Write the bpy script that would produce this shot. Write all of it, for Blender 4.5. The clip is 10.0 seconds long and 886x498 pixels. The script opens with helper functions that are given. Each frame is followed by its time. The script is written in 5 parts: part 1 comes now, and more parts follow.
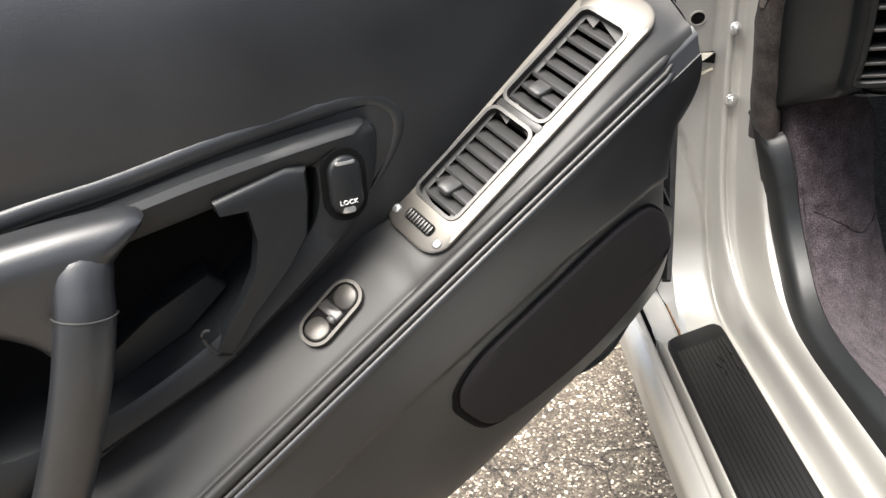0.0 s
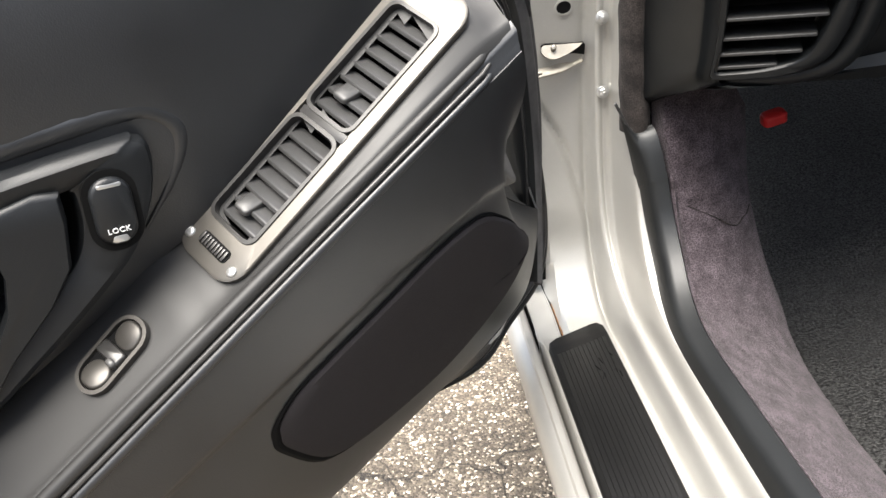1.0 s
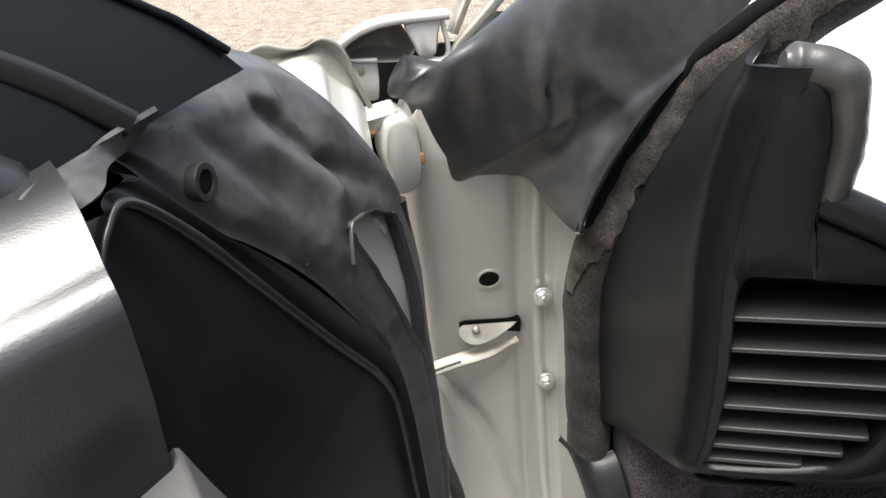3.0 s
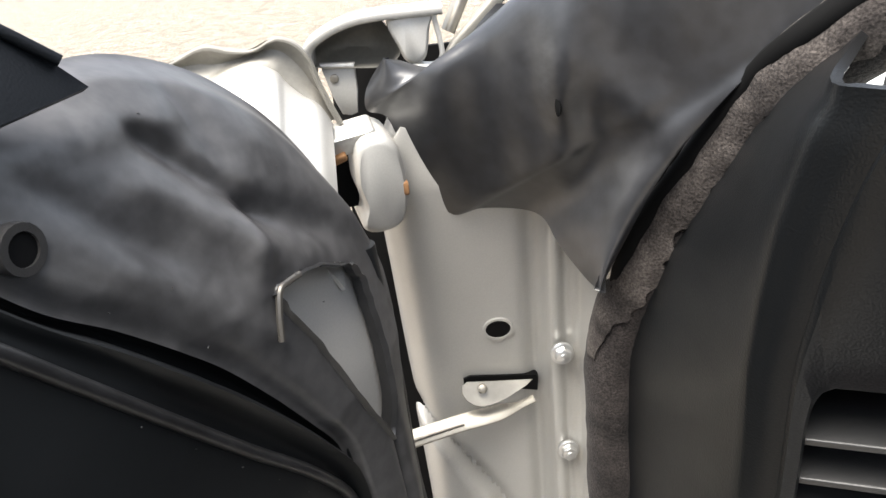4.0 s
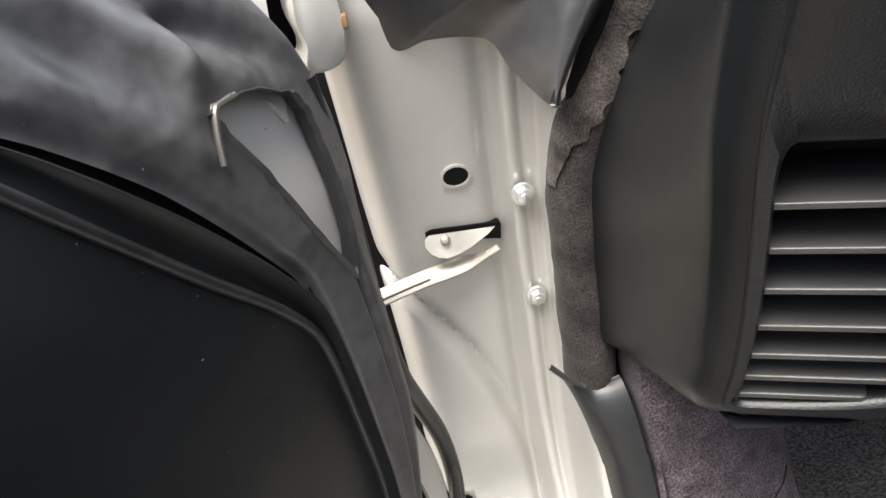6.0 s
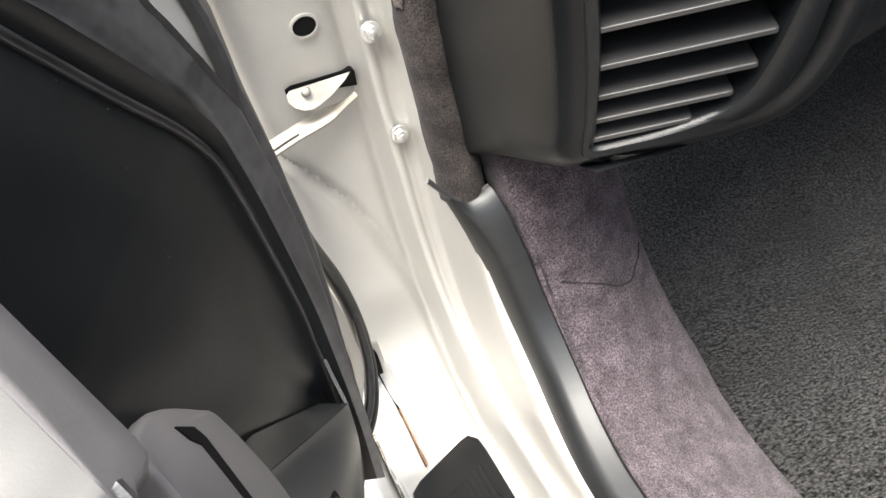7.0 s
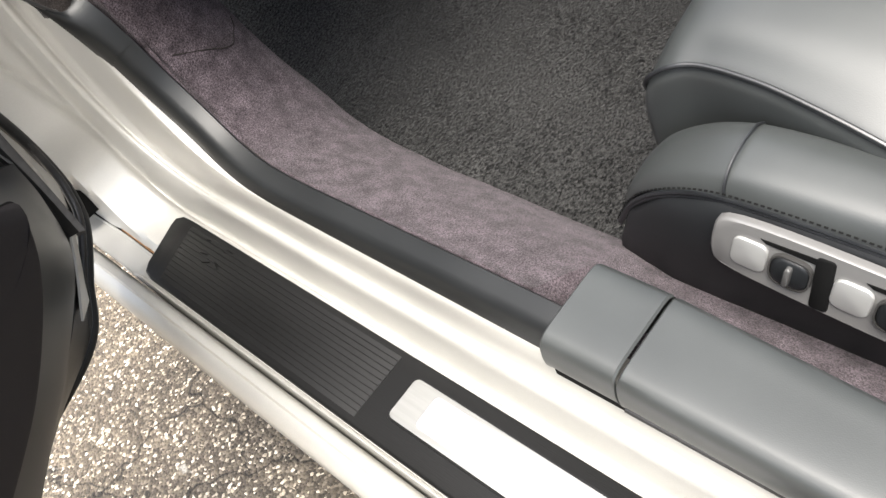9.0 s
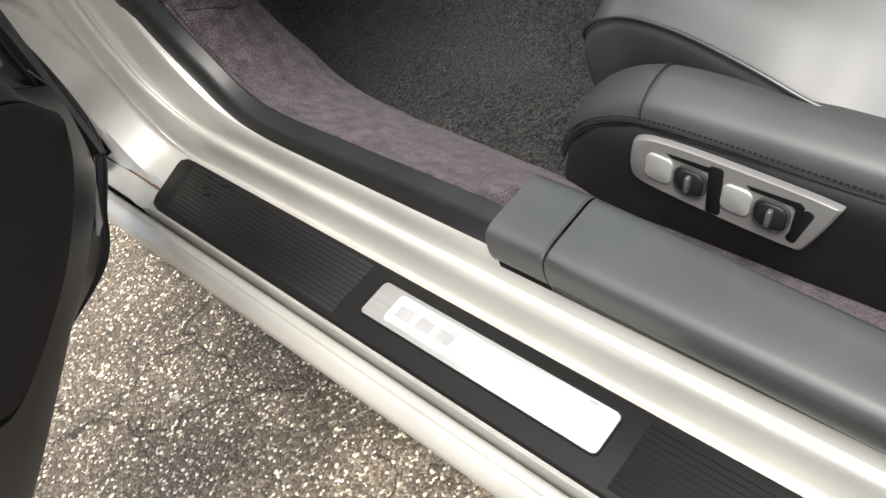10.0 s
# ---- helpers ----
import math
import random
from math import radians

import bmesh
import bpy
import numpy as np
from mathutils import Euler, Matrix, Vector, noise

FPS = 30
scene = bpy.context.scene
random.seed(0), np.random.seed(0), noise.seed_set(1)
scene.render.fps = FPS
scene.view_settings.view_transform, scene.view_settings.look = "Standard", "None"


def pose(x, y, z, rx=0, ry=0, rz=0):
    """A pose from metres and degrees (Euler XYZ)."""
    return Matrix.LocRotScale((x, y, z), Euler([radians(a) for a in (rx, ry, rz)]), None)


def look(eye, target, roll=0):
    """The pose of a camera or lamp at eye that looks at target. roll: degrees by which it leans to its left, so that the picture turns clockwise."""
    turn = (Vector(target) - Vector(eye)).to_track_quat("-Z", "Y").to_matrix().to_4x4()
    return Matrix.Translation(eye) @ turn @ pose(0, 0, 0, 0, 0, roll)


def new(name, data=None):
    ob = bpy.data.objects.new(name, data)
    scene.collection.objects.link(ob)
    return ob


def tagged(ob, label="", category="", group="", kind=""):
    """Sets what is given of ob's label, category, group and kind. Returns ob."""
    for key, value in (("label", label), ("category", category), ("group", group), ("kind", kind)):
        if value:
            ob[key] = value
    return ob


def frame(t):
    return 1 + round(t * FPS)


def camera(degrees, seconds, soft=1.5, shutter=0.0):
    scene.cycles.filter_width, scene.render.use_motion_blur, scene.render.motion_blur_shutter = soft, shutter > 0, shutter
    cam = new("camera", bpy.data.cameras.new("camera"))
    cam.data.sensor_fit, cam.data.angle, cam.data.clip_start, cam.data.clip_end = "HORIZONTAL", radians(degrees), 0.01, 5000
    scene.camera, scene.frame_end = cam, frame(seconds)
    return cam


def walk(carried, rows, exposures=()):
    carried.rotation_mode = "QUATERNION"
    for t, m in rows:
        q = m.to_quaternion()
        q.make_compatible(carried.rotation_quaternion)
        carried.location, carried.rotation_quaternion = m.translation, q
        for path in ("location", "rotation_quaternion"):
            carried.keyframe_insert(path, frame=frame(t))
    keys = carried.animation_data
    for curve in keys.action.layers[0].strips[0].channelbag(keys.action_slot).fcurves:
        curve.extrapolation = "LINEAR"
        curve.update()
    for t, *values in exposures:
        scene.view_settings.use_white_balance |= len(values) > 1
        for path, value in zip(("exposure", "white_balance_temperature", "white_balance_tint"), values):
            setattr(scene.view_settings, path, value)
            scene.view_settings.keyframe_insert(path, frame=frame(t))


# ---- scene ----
cam = camera(58.9, 10.0)
PATH = [
    (0, (-0.269, -0.45, 0.862), (-0.364, 1.327, -0.05), -8.0),
    (0.5, (-0.231, -0.42, 0.876), (-0.246, 1.356, -0.045), -7.7),
    (1, (-0.189, -0.399, 0.848), (-0.13, 1.354, -0.114), -7.7),
    (1.5, (-0.142, -0.379, 0.858), (-0.006, 1.367, -0.109), -7.8),
    (2, (-0.13, -0.313, 0.897), (0.083, 1.451, -0.023), -6.9),
    (2.5, (-0.124, -0.191, 0.942), (0.109, 1.592, 0.066), -6.1),
    (3, (-0.069, -0.079, 0.935), (0.063, 1.722, 0.074), -6.1),
    (4.5, (-0.019, 0.03, 0.91), (-0.06, 1.837, 0.054), -7.5),
    (5, (-0.018, 0.028, 0.914), (-0.057, 1.826, 0.038), -7.9),
    (6.5, (-0.043, -0.004, 0.854), (0.097, 1.608, -0.322), -15.0),
    (7, (-0.069, -0.039, 0.851), (0.299, 1.453, -0.43), -15.6),
    (7.5, (-0.084, -0.076, 0.844), (0.423, 1.286, -0.531), -18.1),
    (8, (-0.098, -0.154, 0.843), (0.512, 1.085, -0.603), -23.2),
    (8.5, (-0.087, -0.263, 0.823), (0.523, 0.972, -0.627), -28.9),
    (9, (-0.111, -0.341, 0.816), (0.531, 0.823, -0.678), -27.6),
    (9.5, (-0.167, -0.397, 0.836), (0.496, 0.782, -0.637), -25.2),
    (10, (-0.198, -0.453, 0.838), (0.497, 0.711, -0.632), -24.3),
]
walk(cam, [(t, look(eye, target, roll)) for t, eye, target, roll in PATH], exposures=[(0.0, 1.8), (1.5, 1.97), (2.0, 1.84), (2.5, 1.58), (3.0, 1.62), (4.5, 2.05), (5.5, 2.15), (6.3, 2.38), (7.0, 2.56), (8.0, 2.14), (8.5, 2.05), (9.0, 1.78), (10.0, 1.32)])

# ---- light ----
world = bpy.data.worlds.new("overcast_sky")
scene.world = world
world.use_nodes = True
wn = world.node_tree.nodes
sky = wn.new("ShaderNodeTexSky")
sky.sky_type = "NISHITA"
sky.sun_disc = False
sky.sun_elevation, sky.sun_rotation = radians(79), radians(233)
sky.air_density, sky.dust_density, sky.ozone_density = 1.0, 4.0, 1.0
wn["Background"].inputs["Strength"].default_value = 0.14
veil = wn.new("ShaderNodeHueSaturation")
veil.inputs["Saturation"].default_value = 0.45
world.node_tree.links.new(sky.outputs["Color"], veil.inputs["Color"])
world.node_tree.links.new(veil.outputs["Color"], wn["Background"].inputs["Color"])
sun_data = bpy.data.lights.new("sun", "SUN")
sun_data.energy, sun_data.angle, sun_data.color = 3.0, radians(40), (1.0, 0.95, 0.87)
sun = new("sun", sun_data)
sun.matrix_world = look((-1.1, -1.5, 4.7), (0, 0, 0))


# ---- materials ----
def material(name, base, rough=0.5, metal=0.0, vary=0.15, scale=30.0, bump=0.0, bump_scale=400.0, coat=0.0,
             grain="noise", tint=None, fine=0.0, spec=0.5, stretch=(1, 1, 1), sheen=0.0, bump_dist=0.001):
    """Base colour with broad mottling and fine speckle, and a relief of its own grain."""
    m = bpy.data.materials.new(name)
    m.use_nodes = True
    nt = m.node_tree
    N, K = nt.nodes, nt.links
    b = N["Principled BSDF"]
    b.inputs["Roughness"].default_value, b.inputs["Metallic"].default_value = rough, metal
    b.inputs["Coat Weight"].default_value, b.inputs["Coat Roughness"].default_value = coat, 0.12
    b.inputs["Specular IOR Level"].default_value = spec
    b.inputs["Sheen Weight"].default_value = sheen
    geo = N.new("ShaderNodeNewGeometry")
    mp = N.new("ShaderNodeMapping")
    mp.inputs["Scale"].default_value = stretch
    K.new(geo.outputs["Position"], mp.inputs["Vector"])
    broad = N.new("ShaderNodeTexNoise")
    broad.inputs["Scale"].default_value, broad.inputs["Detail"].default_value = scale, 6
    K.new(mp.outputs["Vector"], broad.inputs["Vector"])
    ramp = N.new("ShaderNodeMapRange")
    ramp.inputs["From Min"].default_value, ramp.inputs["From Max"].default_value = 0.3, 0.7
    K.new(broad.outputs["Fac"], ramp.inputs["Value"])
    mix = N.new("ShaderNodeMix")
    mix.data_type = "RGBA"
    lo = tint or tuple(c * (1 - vary) for c in base)
    hi = tuple(min(1, c * (1 + vary)) for c in base)
    mix.inputs[6].default_value, mix.inputs[7].default_value = (*lo, 1), (*hi, 1)
    K.new(ramp.outputs["Result"], mix.inputs[0])
    out = mix.outputs[2]
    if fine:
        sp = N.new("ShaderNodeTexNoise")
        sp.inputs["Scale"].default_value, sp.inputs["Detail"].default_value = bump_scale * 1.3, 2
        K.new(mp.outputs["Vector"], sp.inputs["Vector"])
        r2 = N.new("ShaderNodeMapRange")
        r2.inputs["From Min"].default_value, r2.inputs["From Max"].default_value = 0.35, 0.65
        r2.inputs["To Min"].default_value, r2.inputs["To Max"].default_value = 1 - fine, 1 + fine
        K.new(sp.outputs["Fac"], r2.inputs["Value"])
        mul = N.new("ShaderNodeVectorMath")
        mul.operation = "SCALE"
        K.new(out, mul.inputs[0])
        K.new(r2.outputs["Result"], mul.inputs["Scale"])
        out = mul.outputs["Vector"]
    K.new(out, b.inputs["Base Color"])
    rr = N.new("ShaderNodeMapRange")
    rr.inputs["To Min"].default_value, rr.inputs["To Max"].default_value = max(0.02, rough * 0.82), min(1, rough * 1.18)
    K.new(broad.outputs["Fac"], rr.inputs["Value"])
    K.new(rr.outputs["Result"], b.inputs["Roughness"])
    if bump:
        if grain == "voronoi":
            g = N.new("ShaderNodeTexVoronoi")
            g.feature = "SMOOTH_F1"
            g.inputs["Scale"].default_value = bump_scale
            h = g.outputs["Distance"]
        else:
            g = N.new("ShaderNodeTexNoise")
            g.inputs["Scale"].default_value, g.inputs["Detail"].default_value = bump_scale, 4
            h = g.outputs["Fac"]
        K.new(mp.outputs["Vector"], g.inputs["Vector"])
        bn = N.new("ShaderNodeBump")
        bn.inputs["Strength"].default_value, bn.inputs["Distance"].default_value = bump, bump_dist
        K.new(h, bn.inputs["Height"])
        K.new(bn.outputs["Normal"], b.inputs["Normal"])
    return m


PAINT = material("silver_paint", (0.435, 0.426, 0.400), 0.42, 0.38, 0.06, 14, 0.03, 900, coat=0.18, fine=0.03)
# darker, duller copy of the silver paint, with shade put into its colour
PAINT_SHADED = material("silver_paint_shaded", (0.205, 0.195, 0.170), 0.5, 0.25, 0.08, 22, 0.05, 300, fine=0.05)
LEATHER = material("black_leather", (0.0112, 0.0122, 0.0138), 0.39, 0, 0.18, 20, 0.07, 1250, grain="voronoi", spec=0.78)
SEAT_LEATHER = material("seat_leather", (0.034, 0.0372, 0.0372), 0.44, 0, 0.12, 14, 0.05, 1300, grain="voronoi", spec=0.65)
PLASTIC = material("satin_black_plastic", (0.0095, 0.0104, 0.0114), 0.40, 0, 0.12, 25, 0.15, 1500, spec=0.33)
GREY_PLASTIC = material("charcoal_plastic", (0.032, 0.031, 0.030), 0.34, 0, 0.1, 25, 0.12, 1500)
DASH = material("dash_plastic", (0.0058, 0.0065, 0.0071), 0.34, 0, 0.12, 18, 0.12, 1300, grain="voronoi", spec=0.22)
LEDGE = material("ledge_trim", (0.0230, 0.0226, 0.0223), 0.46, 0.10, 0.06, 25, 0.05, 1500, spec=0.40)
VENT_GREY = material("vent_frame_paint", (0.112, 0.104, 0.092), 0.38, 0.6, 0.06, 30, 0.03, 900)
RUBBER = material("black_rubber", (0.015, 0.015, 0.0156), 0.36, 0, 0.25, 14, 0.2, 110, fine=0.2, spec=0.5)
SHEETING = material("black_sheeting", (0.0052, 0.0060, 0.0066), 0.42, 0, 0.25, 10, 0.15, 60, fine=0.1, spec=0.36)
DASH_END = material("dash_end_plastic", (0.0046, 0.0056, 0.0070), 0.42, 0, 0.15, 18, 0.12, 1300, grain="voronoi", spec=0.11)
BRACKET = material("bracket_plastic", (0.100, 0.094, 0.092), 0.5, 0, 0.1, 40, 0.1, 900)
VENT_DARK = material("vent_rim_paint", (0.030, 0.029, 0.028), 0.3, 0.3, 0.06, 30, 0.03, 900)
POD = material("pod_silver", (0.15, 0.148, 0.145), 0.34, 0.2, 0.03, 12, spec=0.8)
BOOT = material("dusty_rubber", (0.044, 0.043, 0.0435), 0.44, 0, 0.2, 14, 0.2, 110, fine=0.2, spec=0.75)
PILLAR_RUBBER = material("pillar_rubber", (0.0165, 0.0170, 0.0188), 0.37, 0, 0.25, 14, 0.2, 110, fine=0.2, spec=0.8)
DASH_SLAT = material("dash_slat_grey", (0.022, 0.022, 0.022), 0.38, 0, 0.1, 25, 0.1, 1500, spec=0.45)
SLAT = material("slat_grey", (0.058, 0.057, 0.056), 0.38, 0, 0.1, 25, 0.1, 1500)
VENT_SLAT = material("vent_slat_grey", (0.044, 0.0435, 0.043), 0.38, 0, 0.1, 25, 0.1, 1500)
SWITCH_GREY = material("switch_bronze", (0.058, 0.054, 0.049), 0.38, 0.5, 0.06, 30, 0.03, 900)
RAIL_BLACK = material("rail_plastic", (0.0098, 0.0108, 0.0116), 0.43, 0, 0.12, 25, 0.12, 1500, spec=0.42)
FELT = material("flocked_seal", (0.026, 0.0222, 0.0208), 0.9, 0, 0.5, 42, 0.8, 700, tint=(0.0075, 0.0068, 0.0068), fine=0.45, sheen=0.04, spec=0.1)
WORN_FELT = material("worn_flocking", (0.062, 0.054, 0.049), 0.9, 0, 0.3, 60, 0.8, 700, tint=(0.018, 0.0155, 0.0145), fine=0.4, sheen=0.04, spec=0.1)
CARPET = material("mauve_carpet", (0.066, 0.0535, 0.0605), 0.95, 0, 0.3, 60, 1.0, 560, tint=(0.036, 0.0290, 0.0325), fine=0.6, sheen=0.06, bump_dist=0.002, spec=0.1)
# strong colour speckle stands in for shade between the grains of the mat
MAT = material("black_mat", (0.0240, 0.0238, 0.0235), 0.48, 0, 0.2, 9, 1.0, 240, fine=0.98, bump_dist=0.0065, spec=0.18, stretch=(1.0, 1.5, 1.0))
GRILLE = material("speaker_cloth", (0.024, 0.0215, 0.0225), 0.85, 0, 0.1, 30, 0.4, 1800, fine=0.25, spec=0.15)
SCUFF = material("scuff_black", (0.0070, 0.0070, 0.0071), 0.48, 0, 0.2, 30, 0.2, 900, stretch=(1, 0.1, 1), spec=0.18)
BADGE = material("brushed_badge", (0.42, 0.42, 0.41), 0.40, 0.6, 0.06, 60, 0.1, 900, stretch=(6, 0.3, 1))
ZINC = material("zinc_steel", (0.30, 0.28, 0.24), 0.42, 0.7, 0.2, 60, 0.1, 500)
# near-black for black parts, and for shade painted into holes, gaps and bowls
DARK = material("black_and_shade", (0.004, 0.004, 0.004), 0.8, 0, 0.2, 20, spec=0.1)
RED = material("red_plastic", (0.5, 0.02, 0.02), 0.4)
# near-white colour stands in for sky reflected in the dash top
PAINTED_GLARE = material("painted_glare", (0.72, 0.76, 0.72), 0.35, 0, 0.03, 8)
CHROME = material("switch_silver", (0.55, 0.55, 0.54), 0.3, 0.8, 0.05, 50)
MARK = material("white_print", (0.75, 0.75, 0.74), 0.5)
RUST = material("rust", (0.20, 0.10, 0.04), 0.9, 0, 0.4, 80, 0.5, 300)


def asphalt():
    m = bpy.data.materials.new("old_asphalt")
    m.use_nodes = True
    N, K = m.node_tree.nodes, m.node_tree.links
    b = N["Principled BSDF"]
    geo = N.new("ShaderNodeNewGeometry")
    v = N.new("ShaderNodeTexVoronoi")
    v.inputs["Scale"].default_value = 270
    v.inputs["Randomness"].default_value = 1.0
    K.new(geo.outputs["Position"], v.inputs["Vector"])
    sep = N.new("ShaderNodeSeparateColor")
    K.new(v.outputs["Color"], sep.inputs["Color"])
    ramp = N.new("ShaderNodeValToRGB")
    e = ramp.color_ramp.elements
    e[0].position, e[0].color = 0.0, (0.045, 0.037, 0.029, 1)
    e[1].position, e[1].color = 1.0, (0.80, 0.73, 0.61, 1)
    for p, c in ((0.38, (0.085, 0.069, 0.051, 1)), (0.74, (0.140, 0.115, 0.085, 1)), (0.88, (0.21, 0.175, 0.134, 1)), (0.95, (0.50, 0.43, 0.33, 1))):
        x = e.new(p)
        x.color = c
    K.new(sep.outputs["Red"], ramp.inputs["Fac"])
    n = N.new("ShaderNodeTexNoise")
    n.inputs["Scale"].default_value, n.inputs["Detail"].default_value = 9, 8
    K.new(geo.outputs["Position"], n.inputs["Vector"])
    mr = N.new("ShaderNodeMapRange")
    mr.inputs["From Min"].default_value, mr.inputs["From Max"].default_value = 0.3, 0.7
    mr.inputs["To Min"].default_value, mr.inputs["To Max"].default_value = 0.75, 1.65
    K.new(n.outputs["Fac"], mr.inputs["Value"])
    mul = N.new("ShaderNodeVectorMath")
    mul.operation = "SCALE"
    K.new(ramp.outputs["Color"], mul.inputs[0])
    K.new(mr.outputs["Result"], mul.inputs["Scale"])
    # hairline cracks and a few pale spots
    warp = N.new("ShaderNodeTexNoise")
    warp.inputs["Scale"].default_value, warp.inputs["Detail"].default_value = 12, 4
    K.new(geo.outputs["Position"], warp.inputs["Vector"])
    shift = N.new("ShaderNodeVectorMath")
    shift.operation = "MULTIPLY_ADD"
    shift.inputs[1].default_value = (0.12, 0.12, 0.12)
    K.new(warp.outputs["Color"], shift.inputs[0])
    K.new(geo.outputs["Position"], shift.inputs[2])
    crack = N.new("ShaderNodeTexVoronoi")
    crack.feature = "DISTANCE_TO_EDGE"
    crack.inputs["Scale"].default_value = 3.2
    K.new(shift.outputs["Vector"], crack.inputs["Vector"])
    cut = N.new("ShaderNodeMapRange")
    cut.inputs["From Min"].default_value, cut.inputs["From Max"].default_value = 0.002, 0.009
    cut.inputs["To Min"].default_value, cut.inputs["To Max"].default_value = 0.25, 1.0
    K.new(crack.outputs["Distance"], cut.inputs["Value"])
    dim = N.new("ShaderNodeVectorMath")
    dim.operation = "SCALE"
    K.new(mul.outputs["Vector"], dim.inputs[0])
    K.new(cut.outputs["Result"], dim.inputs["Scale"])
    spot = N.new("ShaderNodeTexNoise")
    spot.inputs["Scale"].default_value, spot.inputs["Detail"].default_value = 22, 5
    K.new(geo.outputs["Position"], spot.inputs["Vector"])
    pick = N.new("ShaderNodeMapRange")
    pick.inputs["From Min"].default_value, pick.inputs["From Max"].default_value = 0.68, 0.71
    pick.inputs["To Max"].default_value = 0.7
    K.new(spot.outputs["Fac"], pick.inputs["Value"])
    pale = N.new("ShaderNodeMix")
    pale.data_type = "RGBA"
    pale.inputs[7].default_value = (0.55, 0.52, 0.46, 1)
    K.new(pick.outputs["Result"], pale.inputs[0])
    K.new(dim.outputs["Vector"], pale.inputs[6])
    K.new(pale.outputs[2], b.inputs["Base Color"])
    b.inputs["Roughness"].default_value = 0.75
    bn = N.new("ShaderNodeBump")
    bn.inputs["Strength"].default_value, bn.inputs["Distance"].default_value = 0.8, 0.003
    K.new(v.outputs["Distance"], bn.inputs["Height"])
    bn.invert = True
    K.new(bn.outputs["Normal"], b.inputs["Normal"])
    return m


ASPHALT = asphalt()

# ---- helpers for shapes ----
WORLD_AT = {}


def thing(name, at, label, category, group="", kind=""):
    ob = new(name)
    ob.location = at
    ob.empty_display_size = 0.05
    WORLD_AT[ob.name] = Vector(at)
    return tagged(ob, label, category, group, kind)


def part(name, bm, mat, parent=None, label="", smooth=40):
    """Links a bmesh, given in world metres, as one mesh under a thing or a part."""
    bmesh.ops.recalc_face_normals(bm, faces=bm.faces)
    xs = [v.co for v in bm.verts]
    lo = Vector([min(c[i] for c in xs) for i in range(3)])
    hi = Vector([max(c[i] for c in xs) for i in range(3)])
    c = (lo + hi) / 2
    bmesh.ops.translate(bm, verts=bm.verts, vec=-c)
    for f in bm.faces:
        f.smooth = True
    for ed in bm.edges:
        if len(ed.link_faces) == 2 and ed.calc_face_angle(0) > radians(smooth):
            ed.smooth = False
    me = bpy.data.meshes.new(name)
    bm.to_mesh(me)
    bm.free()
    me.materials.append(mat)
    ob = new(name, me)
    if parent:
        ob.parent = parent
        ob.location = c - WORLD_AT[parent.name]
    else:
        ob.location = c
    WORLD_AT[ob.name] = c
    if label:
        ob["label"] = label
    return ob


def cr(pts, n):
    """n points on a smooth curve through pts."""
    p = [np.array(q, float) for q in pts]
    p = [2 * p[0] - p[1]] + p + [2 * p[-1] - p[-2]]
    out = []
    m = len(p) - 3
    for i in range(n):
        t = i / (n - 1) * m
        k = min(int(t), m - 1)
        f = t - k
        a, b, c, d = p[k:k + 4]
        out.append(0.5 * (2 * b + (c - a) * f + (2 * a - 5 * b + 4 * c - d) * f * f + (3 * b - a - 3 * c + d) * f ** 3))
    return out


def grid(rows, closed=False, bm=None, skip=None):
    bm = bm or bmesh.new()
    V = [[bm.verts.new(tuple(p)) for p in r] for r in rows]
    n = len(V[0])
    for i in range(len(V) - 1):
        for j in range(n if closed else n - 1):
            if skip and skip(i, j):
                continue
            bm.faces.new((V[i][j], V[i][(j + 1) % n], V[i + 1][(j + 1) % n], V[i + 1][j]))
    return bm, V


def sheet(rows, thick, skip=None):
    """A grid with thickness: rows of points, moved back along their normals."""
    R = np.array([[tuple(p) for p in r] for r in rows], float)
    du, dv = np.gradient(R, axis=0), np.gradient(R, axis=1)
    nrm = np.cross(du, dv)
    nrm /= np.linalg.norm(nrm, axis=2, keepdims=True) + 1e-12
    bm = bmesh.new()
    _, A = grid(R, bm=bm, skip=skip)
    _, B = grid(R - nrm * thick, bm=bm, skip=skip)
    n, m = R.shape[:2]
    loop = [(i, 0) for i in range(n)] + [(n - 1, j) for j in range(1, m)] + [(i, m - 1) for i in range(n - 2, -1, -1)] + [(0, j) for j in range(m - 2, 0, -1)]
    for a, b in zip(loop, loop[1:] + loop[:1]):
        bm.faces.new((A[a[0]][a[1]], A[b[0]][b[1]], B[b[0]][b[1]], B[a[0]][a[1]]))
    return bm


def sweep(section, path, up=(0, 0, 1), closed=True, caps=True, scale=None):
    """A flat section (a, b) carried along a path; b goes along up as far as the path lets it."""
    P = [Vector(tuple(p)) for p in path]
    rows = []
    for i, p in enumerate(P):
        t = (P[min(i + 1, len(P) - 1)] - P[max(i - 1, 0)]).normalized()
        w = Vector(up(i / (len(P) - 1)) if callable(up) else up)
        side = t.cross(w).normalized()
        top = side.cross(t).normalized()
        k = scale(i / (len(P) - 1)) if scale else 1
        rows.append([p + side * a * k + top * b * k for a, b in section])
    bm, V = grid(rows, closed)
    if caps and closed:
        bm.faces.new(V[0])
        bm.faces.new(list(reversed(V[-1])))
    return bm


def circle(r, n=12, ry=None):
    return [(r * math.cos(2 * math.pi * i / n), (ry or r) * math.sin(2 * math.pi * i / n)) for i in range(n)]


